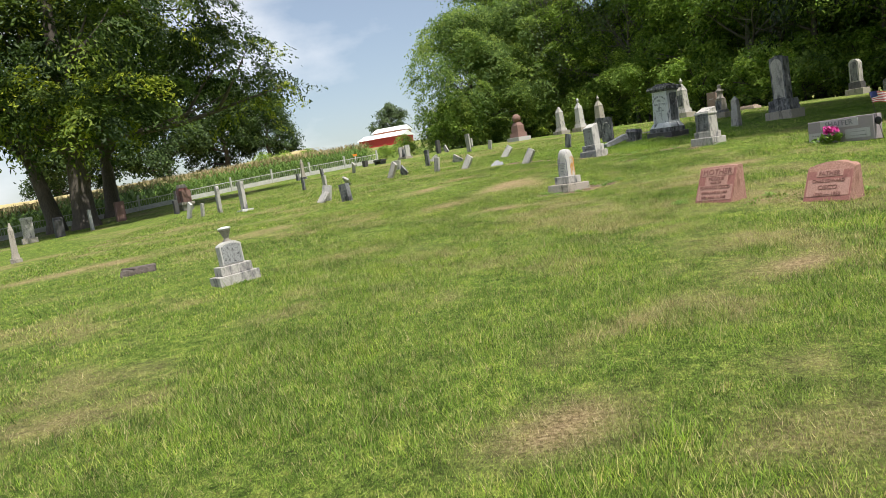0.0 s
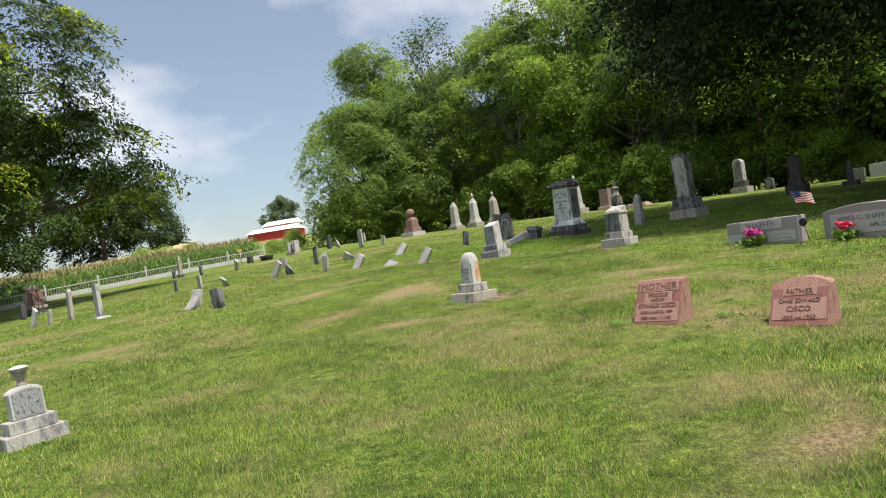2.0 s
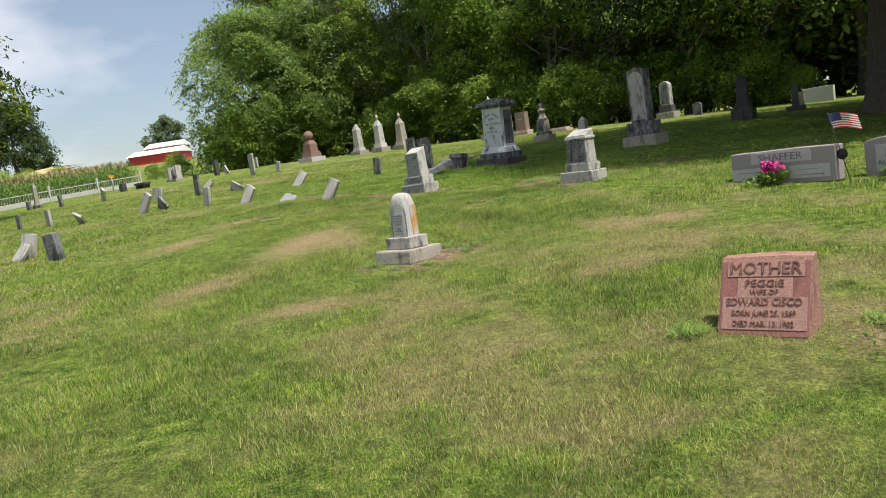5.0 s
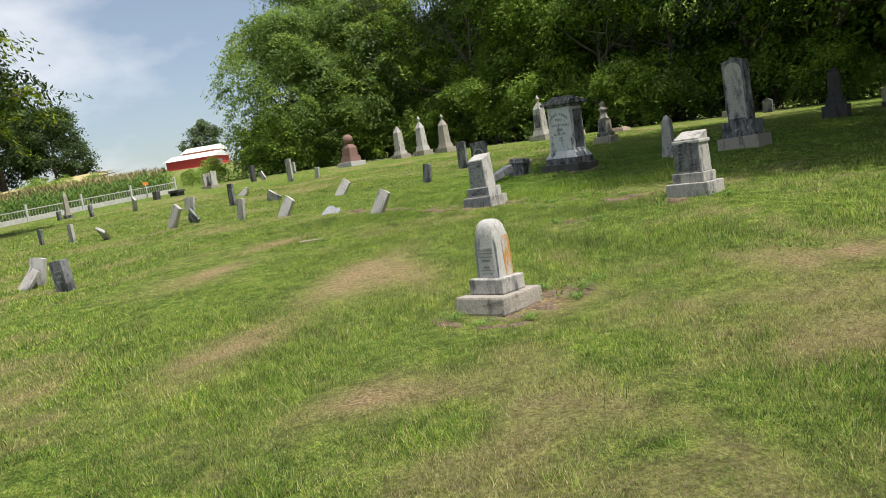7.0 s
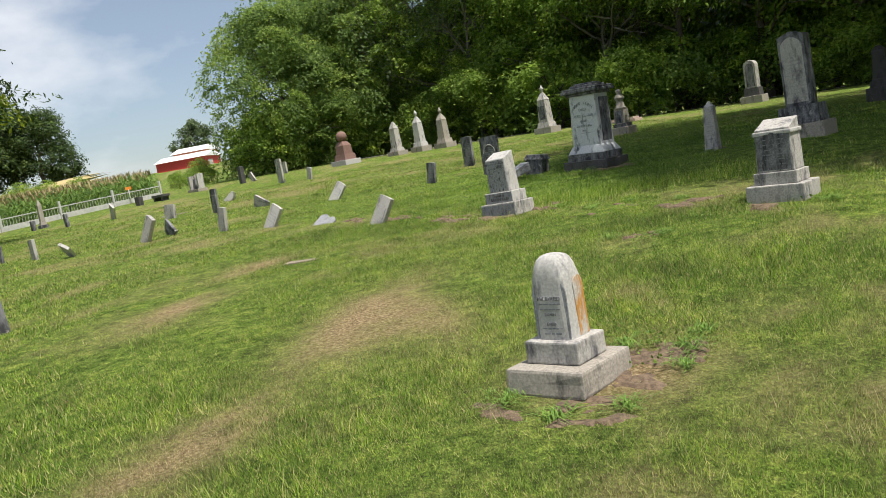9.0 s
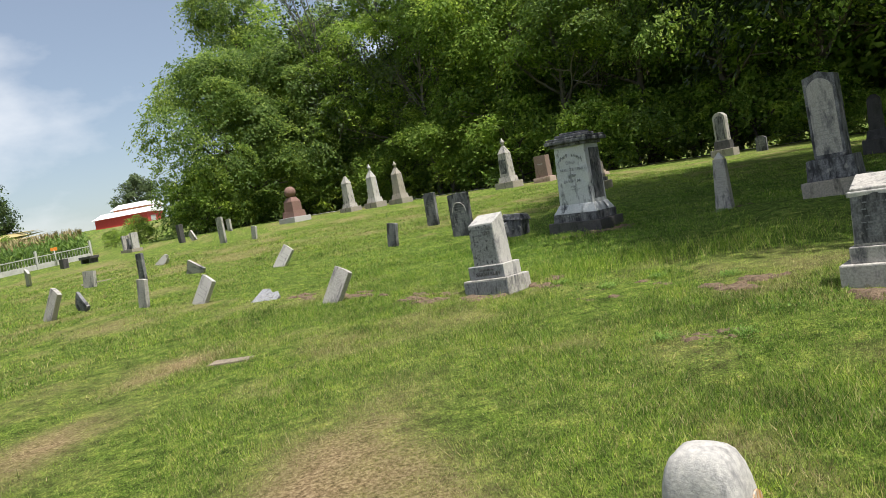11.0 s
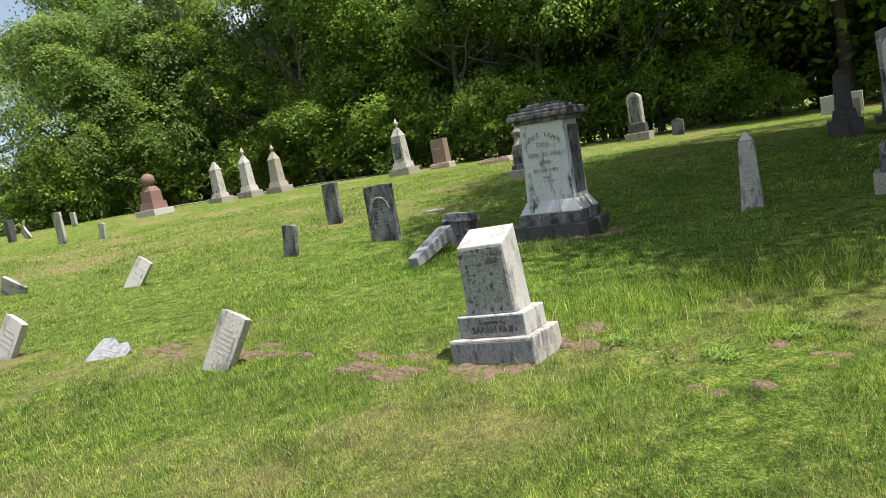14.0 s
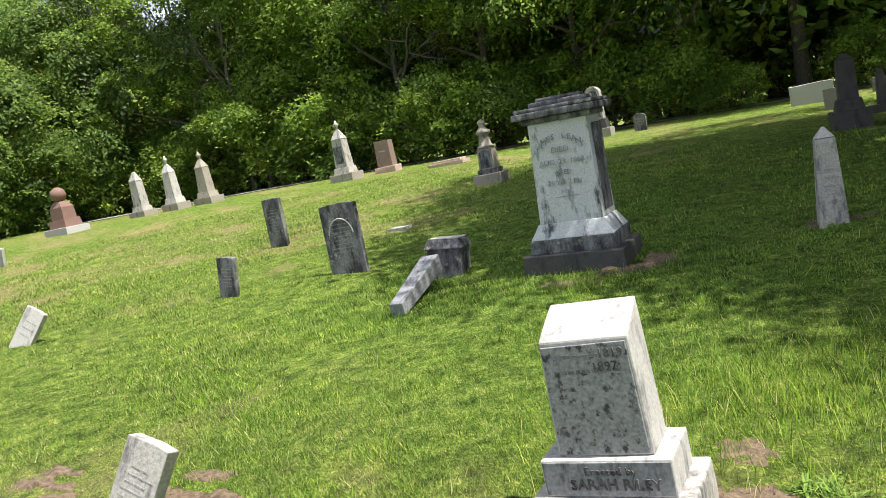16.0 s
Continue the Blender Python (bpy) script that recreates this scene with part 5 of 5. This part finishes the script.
tablet_stone(-6.95, 24.2, 0.24, 0.84, "serpentine", 0.09, MARBLE, side=2, lines=0, label="narrow tall grey marble tablet")
g = tablet_stone(-5.85, 23.0, 0.34, 0.88, "flat", 0.1, MARBLE, side=-4, lines=0, label="tall grey marble slab on a flat pale base")
part("footplate", frustum(0.62, 0.34, 0.08), SLATE_WHITE, g, "flat pale base slab")

# ---- obelisks and monuments by the wood ----


def obelisk(x, y, h, w, material, base_material, label, finial=True, panel=None, side=0.0, turn=ROW):
    g = grave("obelisk", x, y, turn, 0, side, 0.04, label, "obelisk")
    b = h * 0.14
    part("base", frustum(w, w * 0.85, b, bevel=0.014, rough=0.008), base_material, g)
    part("plinth", frustum(w * 0.72, w * 0.62, h * 0.1, z=b, w2=w * 0.64, d2=w * 0.56, bevel=0.01), material, g)
    z, top = b + h * 0.1, h * (0.86 if finial else 1.0)
    s = top - z
    part("shaft", frustum(w * 0.54, w * 0.48, s * 0.74, z=z, w2=w * 0.43, d2=w * 0.4), material, g)
    part("gable", frustum(w * 0.46, w * 0.43, s * 0.26, z=z + s * 0.74, w2=w * 0.1, d2=w * 0.1, bevel=0.008), material, g)
    if finial:
        r = w * 0.1
        part("urn", turned([(r * 0.7, top - 0.03), (r * 0.5, top + h * 0.02), (r, top + h * 0.05), (r * 1.1, top + h * 0.08), (r * 0.5, top + h * 0.1), (r * 0.25, h)], 12), material, g, "small stone urn")
    if panel:
        part("inscription_panel", frustum(w * 0.36, 0.012, s * 0.45, z=z + s * 0.1, bevel=0.003), panel, g).location = (0, -w * 0.245, 0)
    return g


obelisk(7.3, 49.0, 1.72, 0.8, MARBLE, LIMESTONE, "grey marble obelisk by the wood", False)
obelisk(8.45, 48.6, 2.1, 0.82, MARBLE_WHITE, LIMESTONE, "white marble obelisk with an urn by the wood")
obelisk(9.65, 48.4, 2.05, 0.88, LIMESTONE, LIMESTONE, "tan stone obelisk with an urn by the wood")
obelisk(13.2, 43.2, 2.15, 0.92, MARBLE, LIMESTONE, "grey stone obelisk with a pale urn on a square base", panel=MARBLE_DARK)
g = grave("ball_monument", 4.55, 48.0, ROW, 0, 0, 0.04, "red stone monument topped with a ball", "monument")
part("base", frustum(1.15, 0.95, 0.26, bevel=0.014), GRANITE_LIGHT, g, "pale granite base")
part("plinth", frustum(0.85, 0.7, 0.28, z=0.26, w2=0.78, d2=0.64), SANDSTONE_RED, g)
part("die", frustum(0.64, 0.54, 0.42, z=0.54, w2=0.6, d2=0.5), SANDSTONE_RED, g)
part("neck", frustum(0.6, 0.5, 0.2, z=0.96, w2=0.34, d2=0.3), SANDSTONE_RED, g)
part("ball", turned([(0.26 * math.sin(a), 1.4 - 0.26 * math.cos(a)) for a in np.linspace(0.25, 3.0, 14)], 20), SANDSTONE_RED, g, "brown stone ball")
g = grave("red_block_headstone", 14.85, 43.2, ROW, 0, 0, 0.03, "red granite block headstone on a rough base")
part("base", frustum(0.86, 0.5, 0.24, bevel=0.02, rough=0.02), GRANITE_PALE, g)
part("die", frustum(0.62, 0.36, 0.92, z=0.24, w2=0.58, d2=0.34), GRANITE_BROWN, g)
bars(g, 0.36, 0.7, 0.9, -0.185, 1, GRANITE_LIGHT)
g = grave("urn_column", 11.1, 31.35, ROW, 0, 0, 0.03, "tan stone column monument with a turned top")
part("base", frustum(0.6, 0.5, 0.24, bevel=0.016, rough=0.01), LIMESTONE, g)
part("plinth", frustum(0.42, 0.38, 0.1, z=0.24), MARBLE_DARK, g)
part("die", frustum(0.34, 0.32, 0.42, z=0.34, w2=0.3, d2=0.28), LIMESTONE, g)
part("front_panel", tablet_mesh("round", 0.24, 0.01, 0.36, z=0.36, y=-0.16), MARBLE_DARK, g)
part("column", turned([(0.17, 0.76), (0.17, 0.8), (0.13, 0.82), (0.1, 1.02), (0.14, 1.05), (0.15, 1.1), (0.1, 1.14), (0.06, 1.2), (0.08, 1.26), (0.075, 1.3), (0.02, 1.34)], 18), LIMESTONE, g)
g = grave("ledger_slab", 15.2, 39.6, ROW, label="low reddish ledger slab lying in the lawn")
part("kerb", frustum(1.25, 0.6, 0.12), GRANITE_PALE, g)
part("slab", frustum(1.05, 0.45, 0.07, z=0.12), GRANITE_PALE, g)
g = grave("gothic_headstone", 19.3, 36.9, ROW, 0, 0, 0.03, "grey marble headstone with a dark pointed panel on two steps")
part("base", frustum(0.84, 0.6, 0.3, bevel=0.014), LIMESTONE, g)
part("plinth", frustum(0.6, 0.42, 0.3, z=0.3, w2=0.56, d2=0.4), GRANITE_DARK, g)
part("shaft", tablet_mesh("gothic", 0.46, 0.32, 1.05, z=0.6, bevel=0.014), MARBLE, g)
part("panel", tablet_mesh("gothic", 0.32, 0.014, 0.86, z=0.66, y=-0.166), MARBLE_DARK, g, "dark pointed panel")
tablet_stone(20.2, 36.0, 0.38, 0.55, "serpentine", 0.14, MARBLE_DARK, lines=3, label="small dark headstone with a curved top")
g = grave("wide_headstone", 23.0, 32.0, ROW, label="wide pale granite headstone in the sun")
part("block", tablet_mesh("flat", 1.15, 0.25, 0.6, bevel=0.014, rough=0.008), GRANITE_LIGHT, g)
tablet_stone(20.0, 29.5, 0.4, 0.5, "flat", 0.16, LIMESTONE, lines=3, label="small rough pale headstone")
g = grave("dark_obelisk", 15.5, 26.4, -50, 0, 1, 0.04, "dark granite obelisk on a stepped base in the shade", "obelisk")
part("base", frustum(0.62, 0.56, 0.36, bevel=0.014), GRANITE_DARK, g)
part("plinth", frustum(0.46, 0.4, 0.2, z=0.36, w2=0.38, d2=0.34), GRANITE_DARK, g)
part("shaft", frustum(0.31, 0.29, 0.68, z=0.56, w2=0.27, d2=0.25), GRANITE_DARK, g)
part("tip", frustum(0.28, 0.26, 0.1, z=1.24, w2=0.1, d2=0.1), GRANITE_DARK, g)
g = grave("dark_obelisk", 18.0, 27.2, -50, 0, 0, 0.04, "small dark obelisk on a broad base", "obelisk")
part("base", frustum(0.5, 0.44, 0.2), GRANITE_DARK, g)
part("shaft", frustum(0.2, 0.18, 0.7, z=0.2, w2=0.12, d2=0.11), GRANITE_DARK, g)
tablet_stone(25.0, 31.2, 0.36, 0.42, "flat", 0.16, MARBLE_DARK, lines=0, label="small dark headstone with a flag")
grave_flag(25.0, 30.9, 0.62, ROW, 0, "small flag beside a dark headstone", 0.7)

# ---- monuments by the fence ----
g = grave("red_monument", -10.3, 30.6, ROW, label="red granite monument with scrolled shoulders by the fence", category="monument")
part("bench", frustum(1.5, 0.5, 0.1, z=0.22), LIMESTONE, g)
for sx in (-0.6, 0.6):
    part("foot", frustum(0.16, 0.4, 0.24), LIMESTONE, g).location = (sx, 0, 0)
part("block", frustum(0.36, 0.34, 0.5, z=0.32), GRANITE_GREY, g).location = (-0.5, 0, 0)
part("block", frustum(0.44, 0.36, 0.56, z=0.32), GRANITE_RED, g).location = (0.05, 0, 0)
part("cap", frustum(0.4, 0.34, 0.14, z=0.88, w2=0.3, d2=0.26), LIMESTONE, g).location = (0.05, 0, 0)
part("block", frustum(0.34, 0.34, 0.46, z=0.32), SANDSTONE_RED, g).location = (0.5, 0, 0)
tablet_stone(-9.9, 28.6, 0.3, 0.5, "flat", 0.14, GRANITE_DARK, lines=0, label="short dark headstone by the fence")
obelisk(-14.2, 23.6, 1.5, 0.5, MARBLE, LIMESTONE, "slim pale obelisk by the fence", False)
obelisk(-10.3, 18.7, 1.0, 0.3, LIMESTONE, LIMESTONE, "small tan stone obelisk in the grass", False)
g = grave("square_monument", -14.8, 27.4, ROW, label="square grey monument on a pale base by the fence")
part("base", frustum(0.6, 0.5, 0.2), LIMESTONE, g)
part("die", frustum(0.42, 0.36, 0.62, z=0.2), MARBLE, g)
part("cap", frustum(0.46, 0.4, 0.1, z=0.82), MARBLE_WHITE, g)
tablet_stone(-13.9, 27.8, 0.5, 0.7, "serpentine", 0.3, GRANITE_DARK, lines=0, label="dark rounded headstone by the fence")
tablet_stone(-12.9, 28.2, 0.26, 0.75, "flat", 0.1, MARBLE_WHITE, side=-8, lines=0, label="narrow white tablet by the fence")
g = grave("red_block_headstone", -13.2, 31.4, ROW, label="dark red block headstone beside a tree trunk")
part("die", frustum(0.42, 0.34, 0.8), SANDSTONE_RED, g)
g = obelisk(-7.6, 41.5, 1.1, 0.34, LIMESTONE, MARBLE_DARK, "tan obelisk with dark base blocks by the fence", False)
tablet_stone(-7.8, 41.0, 0.2, 0.35, "flat", 0.14, MARBLE_DARK, lines=0, label="small dark stone by the fence")
tablet_stone(-4.6, 44.6, 0.36, 0.36, "flat", 0.2, GRANITE_DARK, lines=0, label="low dark block near the fence end")
g = grave("dark_bench", -3.8, 45.2, ROW, label="low dark stone bench near the fence end", category="bench")
part("slab", frustum(1.0, 0.36, 0.1, z=0.18), GRANITE_DARK, g)
for sx in (-0.36, 0.36):
    part("foot", frustum(0.14, 0.3, 0.2), GRANITE_DARK, g).location = (sx, 0, 0)
g = grave("monument_group", -2.5, 48.0, ROW, label="weathered stone monument between two pale uprights", category="monument")
part("base", frustum(1.0, 0.5, 0.14), LIMESTONE, g)
part("side_post", frustum(0.14, 0.3, 0.62, z=0.14), MARBLE, g).location = (-0.4, 0, 0)
part("side_post", frustum(0.14, 0.3, 0.68, z=0.14), MARBLE_WHITE, g).location = (0.4, 0, 0)
part("pillar", frustum(0.26, 0.26, 0.46, z=0.14, w2=0.2, d2=0.2), MARBLE_DARK, g)
part("knob", turned([(0.1, 0.6), (0.06, 0.64), (0.1, 0.7), (0.03, 0.78)], 12), LIMESTONE, g)
tablet_stone(-0.4, 47.6, 0.24, 0.8, "flat", 0.2, GRANITE_DARK, lines=0, label="dark narrow stone under the trees")
tablet_stone(0.15, 47.8, 0.3, 0.5, "flat", 0.08, MARBLE, ROW, 0, -38, 0, label="grey tablet leaning far to one side under the trees")
tablet_stone(1.7, 51.5, 0.3, 0.6, "flat", 0.1, MARBLE, lines=0, label="grey tablet under the trees")
g = grave("utility_marker", -5.6, 48.6, 0, label="orange marker post beside the corn", category="marker")
part("post", turned([(0.02, 0), (0.02, 0.7)], 8), PAINT, g)
part("sign", frustum(0.26, 0.03, 0.14, z=0.66, bevel=0.006, cuts=0), ORANGE, g)

# ---- bare soil ----
SOILS = [(4.45, 19.1, 0.42, 0.14), (4.95, 19.05, 0.3, 0.14), (4.2, 17.0, 0.26, 0.15), (2.05, 23.1, 0.35, 0.14), (3.3, 21.0, 0.35, 0.13), (4.5, 20.25, 0.3, 0.2), (2.75, 14.35, 0.5, 0.3), (2.2, 14.1, 0.5, 0.34), (2.62, 14.75, 0.3, 0.2),
         (6.4, 23.5, 0.45, 0.22), (7.0, 23.3, 0.4, 0.25), (8.5, 22.25, 0.28, 0.2), (2.7, 22.3, 0.35, 0.1), (1.75, 23.8, 0.25, 0.14), (3.75, 20.35, 0.25, 0.2), (5.5, 16.9, 0.25, 0.2), (5.4, 18.2, 0.4, 0.12)]


def soil_patch(x, y, a, b):
    V, F, seg, rings = [], [], 30, 4
    V.append((x, y, gz(x, y) + 0.012))
    for r in range(1, rings + 1):
        for k in range(seg):
            q = math.tau * k / seg
            f = r / rings * (0.7 + 0.5 * noise.noise(Vector((math.cos(q) * 1.6 + x * 3, math.sin(q) * 1.6 + y * 3, 0.5))) + 0.35 * noise.noise(Vector((math.cos(q) * 5 + x * 3, math.sin(q) * 5 + y * 3, 2.5))))
            u, v = a * f * math.cos(q), b * f * math.sin(q)
            c, s = math.cos(radians(ROW)), math.sin(radians(ROW))
            px, py = x + u * c - v * s, y + u * s + v * c
            up = 0.01 + 0.03 * noise.noise(Vector((px * 9, py * 9, 0))) if r < rings else -0.02
            V.append((px, py, gz(px, py) + up))
    for k in range(seg):
        F.append((0, 1 + k, 1 + (k + 1) % seg))
        for r in range(rings - 1):
            i, j = 1 + r * seg + k, 1 + r * seg + (k + 1) % seg
            F.append((i, i + seg, j + seg))
            F.append((i, j + seg, j))
    ob = new("soil_patch", mesh_of("soil_patch", V, F, SOIL, smooth=True))
    return tagged(ob, "patch of bare brown soil in the lawn", "soil", kind="structure")


rs = random.Random(3)
for x, y, a, b in SOILS:
    for k in range(4):
        soil_patch(x + rs.uniform(-0.7, 0.7) * a, y + rs.uniform(-0.7, 0.7) * a, a * rs.uniform(0.42, 0.8), b * rs.uniform(0.45, 0.9))
for k in range(9):
    f = k / 8 + rs.uniform(-0.05, 0.05)
    soil_patch(1.75 + 1.75 * f, 23.75 - 2.7 * f, rs.uniform(0.12, 0.3), rs.uniform(0.05, 0.1))

# ---- grass ----
FLATS = [(1.09, 20.15, 0.2), (7.4, 28.6, 0.2)]


def reach(x, y):
    """About how near the footpath's line, with its view ahead, comes to each spot of the lawn."""
    best = np.full(x.shape, 60.0)
    for k in range(37):
        f = k / 36
        px, py = 0.4 + 1.1 * f + 0.6 * f ** 3, 0.5 + 17.7 * f
        turn = 0.03 - 0.55 * f ** 1.2
        hx, hy = -math.sin(turn), math.cos(turn)
        ahead, aside = (x - px) * hx + (y - py) * hy, np.abs((x - px) * hy - (y - py) * hx)
        seen = (ahead > 2.2) & (aside < 0.66 * ahead + 0.5)
        best = np.where(seen, np.minimum(best, np.hypot(ahead, aside)), best)
    return best


def build_grass(count=1600000):
    rng = np.random.default_rng(9)
    n = 8400000
    x, y = rng.uniform(-9, 15, n), rng.uniform(2.5, 40, n)
    gx, gy = np.meshgrid(np.arange(-9, 15.2, 0.15), np.arange(2.5, 40.2, 0.15))
    d = reach(gx, gy)[((y - 2.5) / 0.15).astype(int), ((x + 9) / 0.15).astype(int)]
    keep = rng.uniform(0, 1, n) < (3.2 / np.maximum(d, 3.2)) ** 1.75
    x, y, d = x[keep], y[keep], d[keep]
    n = len(x)
    keep = np.ones(n, bool)
    dry = dryness(x, y)
    keep &= rng.uniform(0, 1, n) > dry * 0.45
    for cx, cy, a, b in SOILS:
        c, s = math.cos(radians(ROW)), math.sin(radians(ROW))
        u, v = (x - cx) * c + (y - cy) * s, -(x - cx) * s + (y - cy) * c
        keep &= ((u / a) ** 2 + (v / b) ** 2 > 0.55) | (rng.uniform(0, 1, n) < 0.14)
    for cx, cy, r in FLATS:
        keep &= np.hypot(x - cx, y - cy) > r
    x, y, d, dry = x[keep][:count], y[keep][:count], d[keep][:count], dry[keep][:count]
    n = len(x)
    z = ground(x, y) - 0.012
    tuft = hash_noise(x, y, 1.3, 5) * 0.45 + hash_noise(x, y, 4.2, 6) * 0.35 + hash_noise(x, y, 13.0, 16) * 0.2
    h = (0.022 + 0.062 * np.clip(tuft - 0.22, 0, 1)) * rng.uniform(0.5, 1.4, n) * (1 - 0.45 * dry)
    long = rng.uniform(0, 1, n) < 0.012
    h = np.where(long, h * 2.1, h)
    w = (0.0007 + 0.00042 * np.clip(d, 3, 30)) * rng.uniform(0.75, 1.4, n)
    ang, tip, lean = rng.uniform(0, math.tau, n), rng.uniform(0, math.tau, n), rng.uniform(0.15, 1.0, n) * h
    bx, by = np.cos(ang) * w, np.sin(ang) * w
    V = np.stack([np.stack([x - bx, y - by, z], -1), np.stack([x + bx, y + by, z], -1), np.stack([x + np.cos(tip) * lean, y + np.sin(tip) * lean, z + h], -1)], 1).reshape(-1, 3)
    F = np.arange(3 * n).reshape(-1, 3)
    tone = np.clip(0.5 + 1.1 * (hash_noise(x, y, 2.1, 21) - 0.5) * 0.5 + 1.2 * (hash_noise(x, y, 6.3, 22) - 0.5) * 0.6 + 1.0 * (hash_noise(x, y, 19.0, 23) - 0.5) * 0.6, 0, 1)
    shade_tint = shade_green(x, y)
    t = np.clip(dry + rng.normal(0, 0.16, n) + 0.75 * (rng.uniform(0, 1, n) < 0.13), 0, 1) * (1 - shade_tint) - 0.5 * shade_tint
    ob = new("grass", mesh_of("grass", V, F, BLADE, {"dry": np.repeat(t, 3), "tone": np.repeat(tone, 3)}))
    tagged(ob, "mown lawn grass blades with dry straw-coloured ones", "grass", kind="stuff")


build_grass()


def build_weeds():
    """Broad-leaved weeds and longer tufts in the lawn and round the stones."""
    rng = np.random.default_rng(17)
    spots = [(4.7, 19.4), (5.3, 19.3), (3.3, 10.6), (4.0, 9.2), (6.3, 23.3), (2.9, 14.6), (5.0, 13.9), (-2.1, 9.3), (4.9, 17.1), (4.6, 19.8), (4.3, 16.7), (8.2, 22.0), (6.0, 16.6), (3.7, 9.1)]
    C = []
    for cx, cy in spots:
        m = rng.normal(0, 1, (16, 2)) * 0.16 + np.array((cx, cy))
        C.append(np.column_stack([m, ground(m[:, 0], m[:, 1]) + 0.03]))
    V, F = leaves(rng, np.concatenate(C), 8, (0.045, 0.045, 0.01), 0.017, 1.2, -0.6)
    ob = new("weeds", mesh_of("weeds", V, F, WEED))
    tagged(ob, "low broad-leaved weeds round the stones", "weeds", kind="stuff")
    x, y = [], []
    for k in range(70):
        cx, cy = rng.uniform(-4, 9), rng.uniform(3, 27)
        m = rng.integers(14, 34)
        x.append(rng.normal(cx, 0.06, m))
        y.append(rng.normal(cy, 0.06, m))
    for cx, cy, w in ((4.6, 20.9, 0.9), (5.2, 20.7, 1.0), (5.8, 20.4, 0.9), (6.5, 20.0, 0.9), (6.2, 23.2, 0.4), (7.2, 19.6, 0.8)):
        m = int(1100 * w)
        x.append(rng.normal(cx, 0.5 * w, m))
        y.append(rng.normal(cy, 0.4 * w, m))
    x, y = np.concatenate(x), np.concatenate(y)
    n = len(x)
    z, h = ground(x, y) - 0.01, rng.uniform(0.06, 0.15, n)
    ang, tip = rng.uniform(0, math.tau, n), rng.uniform(0, math.tau, n)
    w, le = 0.0017, h * rng.uniform(0.2, 0.8, n)
    bx, by = np.cos(ang) * w, np.sin(ang) * w
    mx, my = x + np.cos(tip) * le * 0.4, y + np.sin(tip) * le * 0.4
    V = np.stack([np.stack([x - bx, y - by, z], -1), np.stack([x + bx, y + by, z], -1), np.stack([mx + bx * 0.8, my + by * 0.8, z + h * 0.62], -1),
                  np.stack([mx - bx * 0.8, my - by * 0.8, z + h * 0.62], -1), np.stack([x + np.cos(tip) * le, y + np.sin(tip) * le, z + h * 0.9], -1)], 1).reshape(-1, 3)
    i = np.arange(n)[:, None] * 5
    F = np.concatenate([i + np.array([[0, 1, 2]]), i + np.array([[0, 2, 3]]), i + np.array([[3, 2, 4]])], 1).reshape(-1, 3)
    ob = new("long_grass", mesh_of("long_grass", V, F, BLADE, {"dry": np.zeros(len(V)), "tone": np.full(len(V), 0.8)}))
    tagged(ob, "longer bright green grass tufts in the lawn", "grass", kind="stuff")


def crabgrass(x, y, size, seed):
    """A low rosette of broad bent blades."""
    rng = np.random.default_rng(seed)
    n = int(70 * size)
    ang = rng.uniform(0, math.tau, n)
    r0, ln = rng.uniform(0, 0.1, n) * size, rng.uniform(0.05, 0.12, n) * size
    bx, by = x + np.cos(ang * 3.1) * r0, y + np.sin(ang * 3.1) * r0
    c, s, w = np.cos(ang), np.sin(ang), rng.uniform(0.003, 0.005, n)
    z = ground(bx, by)
    lift = rng.uniform(0.02, 0.055, n)
    a = np.stack([bx, by, z], -1)
    m1 = np.stack([bx + c * ln * 0.5 - s * w, by + s * ln * 0.5 + c * w, z + lift], -1)
    m2 = np.stack([bx + c * ln * 0.5 + s * w, by + s * ln * 0.5 - c * w, z + lift], -1)
    t = np.stack([bx + c * ln, by + s * ln, z + lift * rng.uniform(0.4, 1.3, n)], -1)
    V = np.stack([a, m2, t, m1], 1).reshape(-1, 3)
    i = np.arange(n)[:, None] * 4
    F = np.concatenate([i + np.array([[0, 1, 3]]), i + np.array([[3, 1, 2]])], 1).reshape(-1, 3)
    ob = new("crabgrass", mesh_of("crabgrass", V, F, CRAB))
    return tagged(ob, "low spreading clump of broad-bladed crabgrass on bare soil", "weeds", kind="stuff")


build_weeds()
for k, (x, y, size) in enumerate(((2.85, 14.62, 1.2), (3.1, 14.35, 1.4), (2.95, 14.1, 1.1), (1.95, 14.3, 1.3), (2.1, 13.9, 1.2), (2.45, 13.8, 1.0), (3.3, 14.5, 0.9), (4.0, 17.25, 1.1), (4.35, 16.85, 1.2),
                                  (4.7, 19.3, 1.3), (5.2, 19.2, 1.2), (5.5, 18.5, 1.1), (6.2, 23.15, 1.0), (4.55, 20.0, 1.0), (3.05, 9.95, 1.3), (3.95, 9.5, 1.2), (4.75, 8.85, 1.2), (5.9, 16.5, 1.2), (8.1, 22.1, 1.1))):
    crabgrass(x, y, size, 40 + k)
